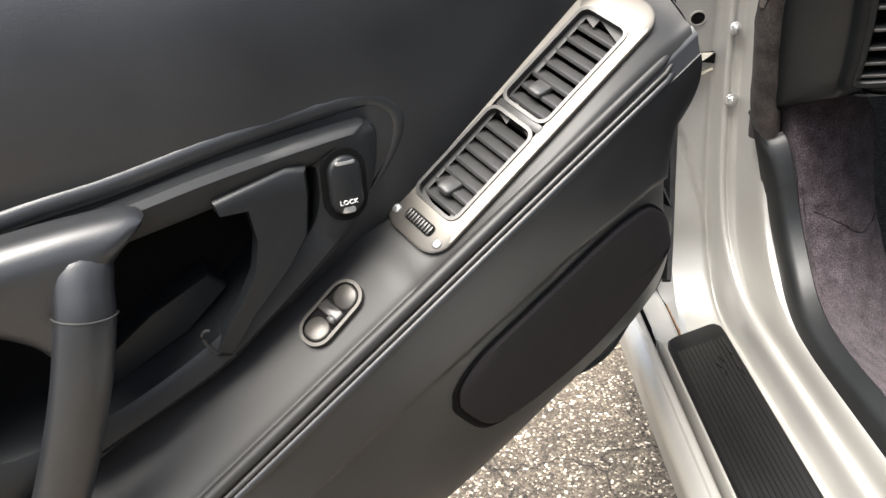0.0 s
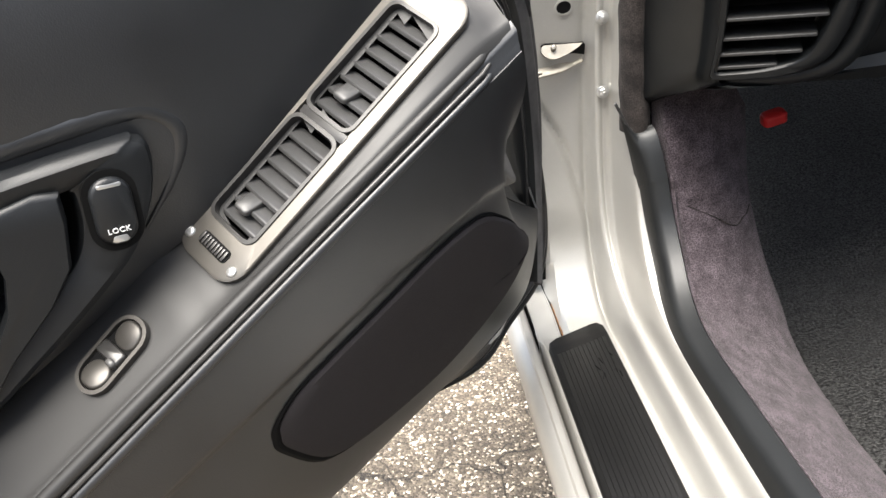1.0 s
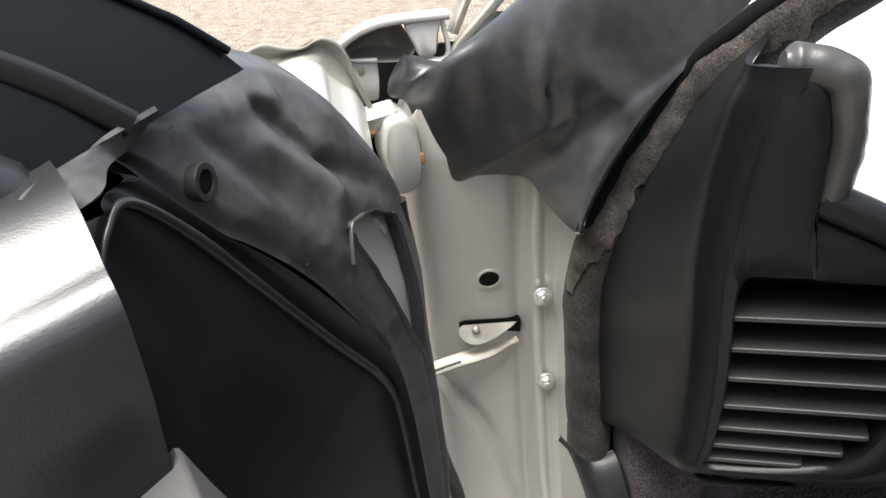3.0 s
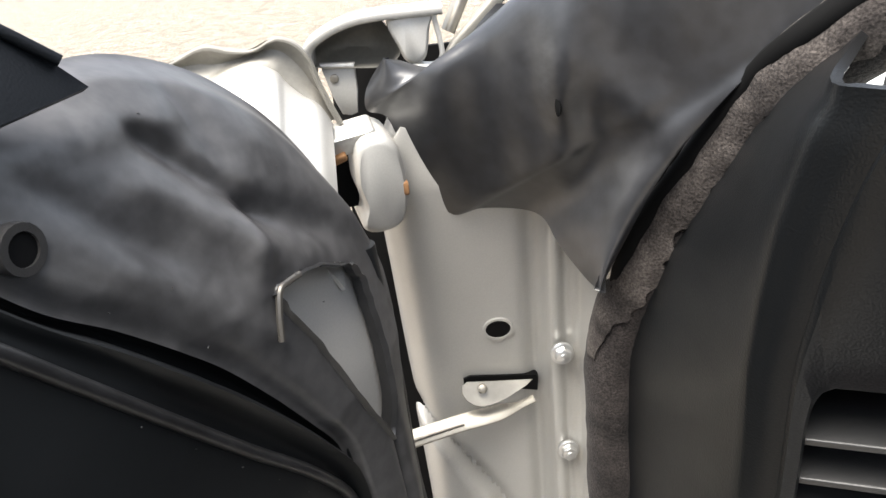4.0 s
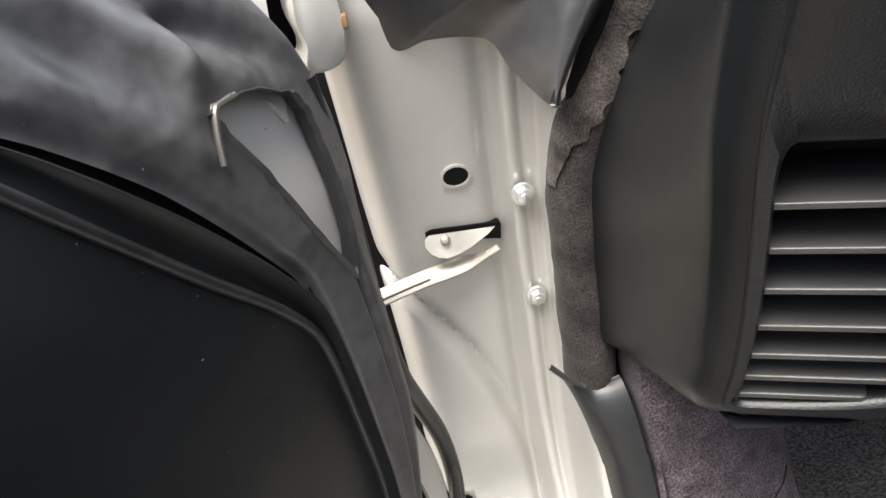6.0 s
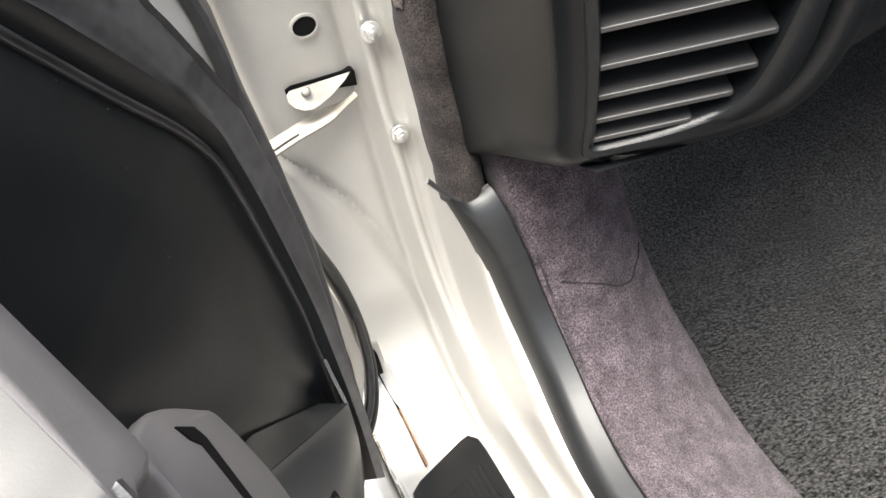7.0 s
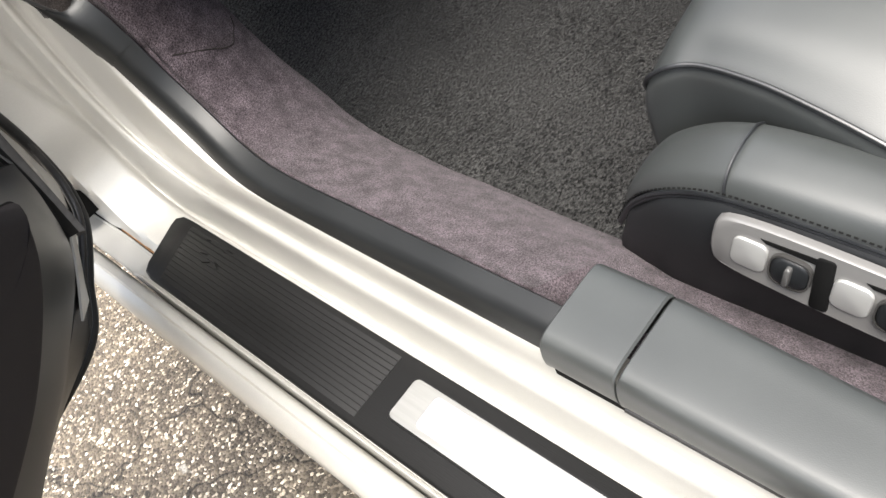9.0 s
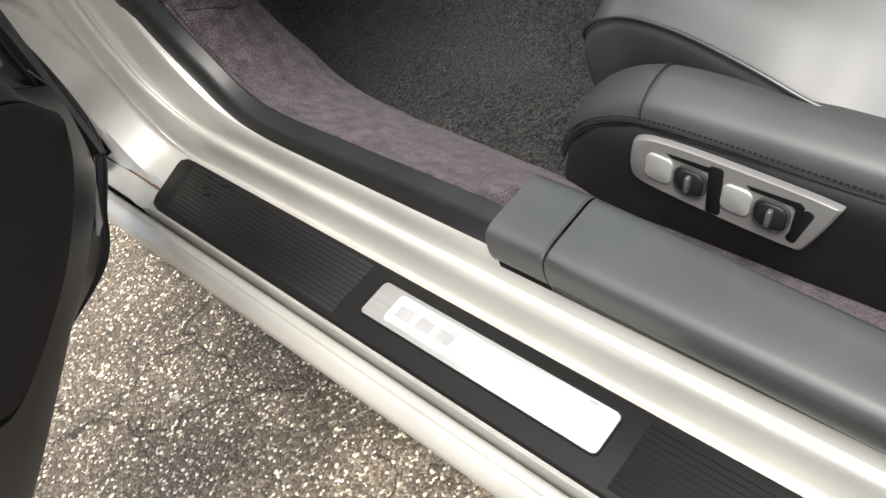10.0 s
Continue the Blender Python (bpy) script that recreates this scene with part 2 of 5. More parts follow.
def rrect(w, h, r, n=4):
    out = []
    for cx, cy, a in ((w / 2 - r, h / 2 - r, 0), (-w / 2 + r, h / 2 - r, 90), (-w / 2 + r, -h / 2 + r, 180), (w / 2 - r, -h / 2 + r, 270)):
        for i in range(n + 1):
            t = radians(a + 90 * i / n)
            out.append((cx + r * math.cos(t), cy + r * math.sin(t)))
    return out


def slab(outline, z0, z1, m, bevel=0.0, bm=None):
    """A flat outline (x, y) raised from z0 to z1 with a rounded upper edge, laid by the matrix m."""
    bm = bm or bmesh.new()
    n = len(outline)
    cx, cy = sum(p[0] for p in outline) / n, sum(p[1] for p in outline) / n
    size = max(max(abs(p[0] - cx), abs(p[1] - cy)) for p in outline)
    levels = [(z0, 0)]
    if bevel:
        levels += [(z1 - bevel, 0), (z1 - bevel * 0.4, bevel * 0.25), (z1, bevel)]
    else:
        levels += [(z1, 0)]
    rows = []
    for z, inset in levels:
        k = 1 - inset / size
        rows.append([m @ Vector((cx + (x - cx) * k, cy + (y - cy) * k, z)) for x, y in outline])
    _, V = grid(rows, True, bm)
    bm.faces.new(V[-1])
    bm.faces.new(list(reversed(V[0])))
    return bm


def ring(outer, inner, z0, z1, m):
    """A flat frame between two outlines of equal count, from z0 to z1."""
    rows = []
    for out, z in ((outer, z0), (outer, z1 - 0.0008), (None, z1), (inner, z1), (inner, z0)):
        if out is None:
            out = [(o[0] + (i[0] - o[0]) * 0.08, o[1] + (i[1] - o[1]) * 0.08) for o, i in zip(outer, inner)]
        rows.append([m @ Vector((x, y, z)) for x, y in out])
    rows.append(rows[0])
    bm = bmesh.new()
    V = [[bm.verts.new(p) for p in r] for r in rows[:-1]]
    V.append(V[0])
    n = len(outer)
    for i in range(len(V) - 1):
        for j in range(n):
            bm.faces.new((V[i][j], V[i][(j + 1) % n], V[i + 1][(j + 1) % n], V[i + 1][j]))
    return bm


def round_loop(o, n):
    c = [np.array(p) for p in o]
    k = len(c)
    out = []
    for i in range(k * n):
        t = i / n
        a = int(t)
        f = t - a
        p0, p1, p2, p3 = (c[(a + d) % k] for d in (-1, 0, 1, 2))
        out.append(0.5 * (2 * p1 + (p2 - p0) * f + (2 * p0 - 5 * p1 + 4 * p2 - p3) * f * f + (3 * p1 - p0 - 3 * p2 + p3) * f ** 3))
    return out


def basis(o, x, y):
    """The matrix at o whose x goes along x, whose y lies in the plane of x and y."""
    x = Vector(x).normalized()
    z = x.cross(Vector(y)).normalized()
    y = z.cross(x)
    m = Matrix((x, y, z)).transposed().to_4x4()
    m.translation = Vector(o)
    return m


def lerp(a, b, k):
    return a + (b - a) * k


def letters(text, size, m, wide=1.0):
    cu = bpy.data.curves.new("lettering", "FONT")
    cu.body, cu.size, cu.extrude = text, size, 0.0005
    cu.align_x, cu.align_y = "CENTER", "CENTER"
    cu.space_character = 1.1
    ob = bpy.data.objects.new("lettering", cu)
    out = bmesh.new()
    out.from_mesh(ob.to_mesh())
    ob.to_mesh_clear()
    bpy.data.objects.remove(ob)
    bpy.data.curves.remove(cu)
    bmesh.ops.transform(out, matrix=m @ Matrix.Diagonal((wide, 1, 1, 1)), verts=out.verts)
    return out


# ---- ground ----
bm = bmesh.new()
bmesh.ops.create_grid(bm, x_segments=2, y_segments=2, size=300)
ground = part("ground", bm, ASPHALT)
# unseen wall, added only to cut low sky light from the rear
WALL = material("sky_block_render", (0.20, 0.20, 0.20), 0.9, 0, 0.15, 3, 0.4, 60)
part_wall = part("sky_block_wall", slab([(-9, -6.3), (9, -6.3), (9, -6.0), (-9, -6.0)], 0.0, 2.4, Matrix.Identity(4)), WALL)
tagged(part_wall, "unseen grey wall added behind the car to block low sky", "wall", kind="structure")
tagged(ground, "weathered grey-brown asphalt with exposed light aggregate", "ground", kind="structure")

# ---- car body round the doorway ----
car = thing("car", (0, 0, 0.0), "silver car with its front door wide open", "car")
BASE_LINE = cr([(-1.1, 0.288), (-0.6, 0.288), (-0.2, 0.288), (0.15, 0.288), (0.30, 0.288), (0.375, 0.291), (0.42, 0.312), (0.45, 0.357),
                (0.463, 0.43), (0.463, 0.52), (0.455, 0.60), (0.44, 0.68), (0.415, 0.765)], 97)
RIDGE_LINE = cr([(-1.1, 0.354), (-0.6, 0.354), (-0.2, 0.354), (0.10, 0.354), (0.22, 0.356), (0.28, 0.366), (0.32, 0.389), (0.352, 0.43),
                 (0.370, 0.49), (0.376, 0.54), (0.378, 0.62), (0.372, 0.70), (0.362, 0.765)], 97)
SILL_SEC = [(-0.062, -1.6), (-0.062, -0.06), (-0.058, -0.015), (-0.052, 0.0), (-0.01, 0.0), (0.018, 0.0), (0.0225, -0.06), (0.027, -0.05), (0.0305, 0.14),
            (0.0345, 0.42), (0.038, 0.51), (0.0430, 0.515), (0.0455, 0.58), (0.0485, 0.86), (0.0515, 0.98), (0.056, 1.0), (0.075, 1.0)]
POST_SEC = [(-0.066, -1.2), (-0.064, -0.45), (-0.056, -0.15), (-0.042, -0.02), (-0.01, 0.0), (0.018, 0.0), (0.0245, 0.02), (0.0275, 0.10), (0.029, 0.19),
            (0.031, 0.225), (0.038, 0.23), (0.045, 0.235), (0.048, 0.34), (0.0505, 0.75), (0.052, 0.95), (0.055, 1.0), (0.058, 1.0)]


def ease(a, b, v):
    k = min(1, max(0, (v - a) / (b - a)))
    return k * k * (3 - 2 * k)


CREASE_Z, CREASE_X = (0.34, 0.375, 0.42, 0.468, 0.507, 0.545, 0.575, 0.60), (0.031, 0.026, 0.018, 0.006, -0.009, -0.031, -0.050, -0.066)
rows = []
for i, (b, r) in enumerate(zip(cr(BASE_LINE, 289), cr(RIDGE_LINE, 289))):
    k = ease(0.36, 0.70, i / 288)
    row = []
    for (xs, ws), (xp, wp) in zip(SILL_SEC, POST_SEC):
        y, z = b + (r - b) * lerp(ws, wp, k)
        row.append((lerp(xs, xp, k) + 0.004 * k, y + 0.0015 * k, z))
    row = cr(row, 177)
    inward = (b - r) / np.linalg.norm(r - b)
    for q in row:
        # two pressed grooves run down the post into the sill
        g = 0.0070 * math.exp(-((q[0] - 0.0245) / 0.0046) ** 2) + 0.0052 * math.exp(-((q[0] - 0.0425) / 0.0030) ** 2)
        g *= ease(0.30, 0.46, i / 288) * (1 - 0.45 * ease(0.62, 0.80, i / 288))
        q[1:] += inward * g
    for q in row:
        # the foot steps out below a curved crease, with a valley along it
        c = float(np.interp(q[2], CREASE_Z, CREASE_X))
        near = ease(0.35, 0.42, q[2]) * ease(0.615, 0.585, q[2])
        q[1] -= 0.010 * ease(c + 0.001, c - 0.010, q[0]) * near
        q[1] += (0.0022 + 0.0035 * ease(0.46, 0.53, q[2])) * math.exp(-((q[0] - c) / 0.0042) ** 2) * near
    for q in row:
        # outside the rusty joint the sill flange stays low and runs on under the post
        up = q[2] - 0.288
        if q[0] < -0.024 and q[1] > 0.28 and up < 0.09:
            k = ease(-0.0275, -0.0325, q[0]) * (1 - ease(0.045, 0.085, up))
            q[1] += 0.085 * k * ease(0.0, 0.04, up)
            q[2] = lerp(q[2], 0.2795, k * ease(0.335, 0.375, q[1]))
    rows.append(row)
last, before = np.array(rows[-1]), np.array(rows[-5])
for k in (1, 2, 3, 4):
    # the post goes on under the rubber cover, narrowing towards the hinge
    top = last + (last - before) * k * 0.6 + np.array((0.0, 0.002 * k, 0.0))
    top[:, 0] = np.maximum(top[:, 0], -0.062 + 0.0055 * k)
    rows.append(list(top))
part("door_sill", sheet(rows, -0.0015), PAINT, car, "silver painted door sill running up into the hinge post")
ROCKER = [(-0.0635, 0.20), (-0.0645, 0.268), (-0.067, 0.276), (-0.071, 0.2795), (-0.0765, 0.2798), (-0.0785, 0.277), (-0.081, 0.2765), (-0.088, 0.2705), (-0.0925, 0.264), (-0.0942, 0.256), (-0.0925, 0.247),
          (-0.087, 0.235), (-0.082, 0.20), (-0.076, 0.160), (-0.0635, 0.14)]
bm, V = grid([[(x, y, z) for x, z in ROCKER] for y in np.linspace(-1.15, 0.62, 15)], True)
bm.faces.new(V[0])
bm.faces.new(list(reversed(V[-1])))
part("rocker_panel", bm, PAINT, car)
# rusty joint between the flange and the post foot, with a thin bright edge beside it
line = [(-0.0312 - 0.0008 * math.sin(y * 40), y, 0.2805) for y in np.linspace(0.372, 0.53, 24)]
part("dark_joint", sweep(rrect(0.0058, 0.0034, 0.0008, 2), line), DARK, car)
bm = sweep(circle(0.0019, 8), [(x - 0.0006, y, z + 0.0010 + 0.0006 * math.sin(y * 300)) for x, y, z in line[:11]])
part("rusty_joint", bm, RUST, car, "rust stain in the joint of the sill")
part("joint_edge", sweep(circle(0.0012, 8), [(x - 0.0042, y, z + 0.0004) for x, y, z in line]), PAINT, car)
# bolts
for c, tilt in (((0.039, 0.4290, 0.6415), 0.16), ((0.0415, 0.4415, 0.5555), 0.05)):
    m = basis(c, (1, 0, 0), (0, tilt, 1))
    bm = slab(circle(0.0072, 18), -0.001, 0.0016, m, 0.0006)
    slab([(0.0052 * math.cos(radians(60 * i + 20)), 0.0052 * math.sin(radians(60 * i + 20))) for i in range(6)], 0.0016, 0.0062, m, 0.0008, bm)
    slab(circle(0.0022, 10), 0.0062, 0.0074, m, 0.0004, bm)
    part("bolt", bm, CHROME, car, "bright zinc hexagon bolt")
# drain hole: a near-black disc, slightly proud, paints its shaded inside
m = basis((0.0020, 0.4470, 0.654), (1, 0, 0), (0, -0.16, 1))
hole = part("access_hole", slab(circle(0.0082, 24, 0.0072), -0.004, 0.0012, m), DARK, car, "round dark hole in the hinge post")
part("hole_rim", ring(circle(0.0096, 24, 0.0086), circle(0.0080, 24, 0.0070), 0.0, 0.0018, m), PAINT, hole)
# slot and check strap; the slot is a near-black patch for its shade
m = basis((0.0010, 0.4545, 0.6095), (1, 0, 0), (0, -0.1, 1))
part("strap_slot", slab([(-0.0245, 0.0045), (-0.020, 0.0062), (0.0235, 0.0015), (0.0250, -0.0005), (0.0240, -0.0120), (0.0120, -0.0090), (-0.010, -0.008), (-0.0245, -0.004)], -0.004, 0.0012, m), DARK, car, "dark slot for the check strap")
m = basis((-0.003, 0.4465, 0.6125), (1, 0, 0), (0, 0.62, 1))
strap = part("check_strap", slab([(-0.0185, 0.0030), (-0.0218, 0.0008), (-0.0225, -0.004), (-0.0198, -0.0092), (-0.0152, -0.0126), (-0.0090, -0.0140), (-0.0030, -0.0131), (0.0062, -0.0103), (0.0196, -0.0036), (0.0245, 0.0)], 0.0, 0.0022, m, 0.0006), ZINC, car, "zinc door check strap with a pivot bolt")
part("pivot_bolt", slab(circle(0.0032, 14), 0.002, 0.0085, m @ Matrix.Translation((-0.0090, -0.0020, 0)), 0.001), ZINC, strap)
part("pivot_nut", slab([(0.0034 * math.cos(radians(60 * i)), 0.0034 * math.sin(radians(60 * i))) for i in range(6)], -0.022, -0.014, m @ Matrix.Translation((-0.0105, -0.0225, 0)), 0.0008), ZINC, strap)
ARM = [Vector(p) for p in ((0.022, 0.4525, 0.5925), (0.008, 0.4485, 0.5900), (-0.010, 0.4455, 0.5880), (-0.030, 0.4425, 0.5865), (-0.0595, 0.4380, 0.5825), (-0.095, 0.4320, 0.5780))]
bm = sweep(rrect(0.0120, 0.003, 0.0012, 2), cr(ARM, 22), up=(0, -0.8, 1), scale=lambda t: 0.45 + 0.55 * ease(0.12, 0.36, t))
part("strap_arm", bm, ZINC, strap)
bm = sweep(rrect(0.0040, 0.0040, 0.001, 2), [Vector(tuple(p)) + Vector((0, -0.002, 0.0014)) for p in cr(ARM, 22)[12:]], up=(0, -0.8, 1))
part("strap_rib", bm, ZINC, strap)

# ---- things fixed in the doorway ----
RAIL = [(0.0, -0.010), (0.0002, 0.004), (0.0035, 0.017), (0.0062, 0.0222), (0.012, 0.0252), (0.0235, 0.0275), (0.0262, 0.0235), (0.0265, -0.02)]
FIRST = next(i for i in range(97) if BASE_LINE[i][0] > -0.114)


def bump_x(s):
    return 0.010 * math.sin(math.pi * min(1, max(0, (s - 0.30) / 0.48))) ** 2


rows = []
for i in range(FIRST, 63):
    b, r = BASE_LINE[i], RIDGE_LINE[i]
    h = (r - b) / np.linalg.norm(r - b)
    rows.append([(0.0525 + bump_x(i / 96) + x, *(r + h * w)) for x, w in RAIL])
bm, V = grid(rows, True)
bm.faces.new(V[0])
bm.faces.new(list(reversed(V[-1])))
rail = thing("sill_trim_rail", (0.06, 0.1, 0.35), "satin black plastic trim rail along the door sill", "trim rail")
part("rail", bm, RAIL_BLACK, rail)
LIP = cr([(0.0290, 0.350, 0.573), (0.0423, 0.3615, 0.548), (0.0520, 0.3690, 0.5335), (0.0637, 0.3700, 0.532), (0.0745, 0.3685, 0.536)], 24)
rows = []
for i in range(61, 71):
    b, r = BASE_LINE[i], RIDGE_LINE[i]
    h = (r - b) / np.linalg.norm(r - b)
    around = cr([(0.0521 + bump_x(i / 96) + x, *(r + h * (w + 0.0003))) for x, w in RAIL[:6]], 24)
    k = ((i - 61) / 9) ** 1.6
    rows.append([Vector(tuple(lerp(np.array(tuple(a)), np.array(tuple(c)), k))) for a, c in zip(around, LIP)])
rows.reverse()
part("rail_end", sheet(rows, 0.0015), RAIL_BLACK, rail, "flared upper end of the rail")
bm = sweep(rrect(0.0014, 0.0036, 0.0006, 2), LIP)
part("rail_end_lip", bm, SLAT, rail, "pale worn lip at the end of the rail")

SEAL = [(0.060, 0.383, 0.530), (0.0595, 0.384, 0.569), (0.0600, 0.386, 0.621), (0.0625, 0.384, 0.675), (0.0757, 0.373, 0.722), (0.0885, 0.365, 0.752), (0.1025, 0.351, 0.783), (0.1164, 0.332, 0.8166), (0.127, 0.307, 0.840), (0.16, 0.28, 0.872), (0.21, 0.255, 0.905)]
bm = sweep(circle(0.0158, 20, 0.0168), cr(SEAL, 90), up=(0.3, -1, 0.2))
for v in bm.verts:
    v.co += Vector((1, -1, 0)) * (0.0012 * noise.noise(v.co * 60) + 0.0004 * noise.noise(v.co * 240))
worn = []
for p, q in zip(cr(SEAL, 200)[58:], cr(SEAL, 200)[59:]):
    t = Vector(tuple(q - p)).normalized()
    d = Vector((-0.75, -0.45, 0.45))
    d = (d - t * d.dot(t)).normalized()
    e = t.cross(d)
    wide = ease(0.655, 0.735, p[2])
    a0, a1 = radians(lerp(-4, -80, wide) + (2 + 12 * wide) * noise.noise(Vector(tuple(p)) * 150)), radians(lerp(4, 58, wide) + (2 + 22 * wide) * noise.noise(Vector(tuple(p)) * 130 + Vector((3, 1, 2))))
    worn.append([Vector(tuple(p)) + (d * math.cos(a) + e * math.sin(a)) * (0.0165 + 0.0009 * noise.noise((Vector(tuple(p)) + e * 0.012 * a) * 90)) for a in np.linspace(a0, a1, 14)])
pillar_seal = thing("door_seal", (0.06, 0.37, 0.52), "worn brown-black flocked door seal on the pillar", "door seal")
part("seal_roll", bm, FELT, pillar_seal)
part("worn_flocking", sheet(worn, 0.0012), WORN_FELT, pillar_seal, "tan patch of worn flocking")
# near-black lip: rubber, and the painted shade of the gap beside the boot
lip = [Vector(tuple(p)) + Vector((-0.0115, -0.004, 0.0095)) * ease(0.66, 0.72, p[2]) + Vector((0.013, 0.004, -0.004)) * (1 - ease(0.66, 0.72, p[2])) for p in cr(SEAL, 60)]
part("seal_lip", sweep(circle(0.0058, 10), lip, up=(0.3, -1, 0.2)), DARK, pillar_seal, "black rubber lip beside the flocking, also painting the gap's shade")
EDGE_LINE = cr([(-1.1, 0.258), (-0.6, 0.258), (-0.2, 0.258), (0.06, 0.259), (0.17, 0.262), (0.24, 0.270), (0.285, 0.287), (0.318, 0.315), (0.345, 0.360), (0.367, 0.42), (0.385, 0.48), (0.396, 0.54), (0.40, 0.60)], 97)
rows = []
for i in range(12, 88):
    b, r, e = BASE_LINE[i], RIDGE_LINE[i], EDGE_LINE[i]
    h = (r - b) / np.linalg.norm(r - b)
    top = r + h * 0.020
    if i < FIRST + 1:
        top = r - h * 0.035
    row = [(0.0785 + bump_x(i / 96), *(top - h * 0.03)), (0.081 + bump_x(i / 96), *(top - h * 0.002))]
    for k, x in ((0.08, 0.090), (0.28, 0.118), (0.52, 0.150), (0.78, 0.185), (0.95, 0.206)):
        row.append((x, *(lerp(top, e, k) + h * 0.010 * math.sin(math.pi * k))))
    row += [(0.2135, *(e - h * 0.006)), (0.2165, *(e - h * 0.03)), (0.218, *(e - h * 0.08))]
    tuck = 0.024 * ease(0.55, 0.80, i / 96)
    row = [(p[0] - tuck * ease(0.10, 0.20, p[0]), p[1], p[2]) for p in row]
    row = [Vector(tuple(p)) for p in cr(row, 40)]
    rows.append([p + Vector((0, -1, 1)) * 0.0016 * noise.noise(p * 26) for p in row])
carpet = thing("side_carpet", (0.15, 0.0, 0.25), "mauve-grey cut-pile carpet lining the sill", "carpet")
part("carpet_panel", sheet(rows, -0.004), CARPET, carpet)
flat = [p for r in rows for p in r]
seam = []
for x, z in cr([(0.105, 0.447), (0.1375, 0.4303), (0.1523, 0.4213), (0.1617, 0.4181), (0.1719, 0.4187), (0.1776, 0.4217), (0.1830, 0.4290)], 24):
    seam.append(min(flat, key=lambda p: (p.x - x) ** 2 + (p.z - z) ** 2) + Vector((0, -0.0006, 0.0004)))
part("carpet_seam", sweep(circle(0.0007, 6), cr(seam[::4] + seam[-1:], 30)), FELT, carpet, "dark seam of a carpet join")

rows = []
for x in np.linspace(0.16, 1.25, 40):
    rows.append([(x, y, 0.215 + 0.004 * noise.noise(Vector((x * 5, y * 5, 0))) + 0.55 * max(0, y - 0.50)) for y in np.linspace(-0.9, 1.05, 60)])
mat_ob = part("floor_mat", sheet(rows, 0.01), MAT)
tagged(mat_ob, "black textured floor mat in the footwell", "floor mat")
rows = [[(x, y, 0.20 + 0.55 * max(0, y - 0.50)) for y in (-0.95, 0.50, 1.1)] for x in (-0.05, 0.5, 1.3)]
part("floor_pan", sheet(rows, 0.06), DARK, car)

cover_thing = thing("sill_cover", (0.08, -0.4, 0.33), "black leather-grained cover over the rear sill", "sill cover")


def cover(y0, y1, dx0, dx1, dz):
    rows = []
    ys = [y0, y0 + (0.0015 if y1 > y0 else -0.0015), *np.linspace(y0, y1, 40)[1:-1], y1 - (0.0015 if y1 > y0 else -0.0015), y1]
    for q, y in enumerate(ys):
        t = (y - y0) / (y1 - y0)
        drop = 0.0016 if q in (0, len(ys) - 1) else 0
        sec = [(0.047, 0.348), (0.0445, 0.357), (0.0440, 0.368), (0.0455, 0.379), (0.050, 0.3845), (0.060, 0.3868), (0.090, 0.3868), (0.108, 0.3862), (0.116, 0.382), (0.1195, 0.372), (0.120, 0.33), (0.120, 0.25)]
        rows.append([(x + lerp(dx0, dx1, t) * (0.2 + 0.8 * ease(0.05, 0.11, x)), y, z + dz - drop) for x, z in cr(sec, 60)])
    return sheet(rows, 0.003)


part("front_cap", cover(-0.112, -0.1685, 0, 0, 0.0), SEAT_LEATHER, cover_thing)
part("long_cover", cover(-0.170, -1.1, 0, -0.06, -0.001), SEAT_LEATHER, cover_thing)
bm = sweep(circle(0.003, 8), [(0.047, y, 0.347) for y in np.linspace(-0.172, -1.1, 6)])
part("cover_lip", bm, RUBBER, cover_thing)
rows = [[(0.0475, y, 0.25), (0.0475, y, 0.345), (0.052, y, 0.352), (0.056, y, 0.352)] for y in (-0.115, -1.1)]
part("sill_cover_base", sheet(rows, 0.002), DARK, cover_thing)

# unseen plain roof, far side and rear wall, added to shade the cabin
rows = [[(x, y, 1.13 - 0.06 * abs(x - 0.8)) for y in np.linspace(-1.0, 0.05, 10)] for x in np.linspace(0.45, 1.30, 8)]
part("shade_roof", sheet(rows, 0.02), PAINT, car)
part("shade_far_side", sheet([[(1.36, y, z) for z in (0.16, 0.5, 0.80)] for y in (-1.0, 0.0, 1.2)], 0.03), DASH, car)
part("shade_bulkhead", sheet([[(x, -1.0, z) for z in (0.16, 0.6, 1.1)] for x in (0.12, 0.7, 1.36)], 0.03), DASH, car)
part("underbody", slab([(0.25, -1.1), (1.3, -1.1), (1.3, 1.6), (0.25, 1.6)], 0.0, 0.14, Matrix.Identity(4)), DARK, car)

# ---- scuff plate ----
plate = thing("scuff_plate", (-0.02, -0.1, 0.288), "black ribbed door scuff plate with a brushed metal badge", "scuff plate")
OUT = [(0.017, -0.62), (0.017, 0.352), (0.016, 0.366), (0.010, 0.3735), (0.002, 0.372), (-0.046, 0.354), (-0.055, 0.347), (-0.0575, 0.335), (-0.0575, -0.62)]


def plate_at(k, z):
    cx = -0.02
    return [(cx + (x - cx) * k, y if y < -0.5 else y - (1 - k) * 0.03, z) for x, y in OUT]


bm, V = grid([plate_at(1.0, 0.284), plate_at(1.0, 0.290), plate_at(0.975, 0.2925), plate_at(0.93, 0.2935)], True)
bm.faces.new(V[-1])
part("plate_base", bm, SCUFF, plate)
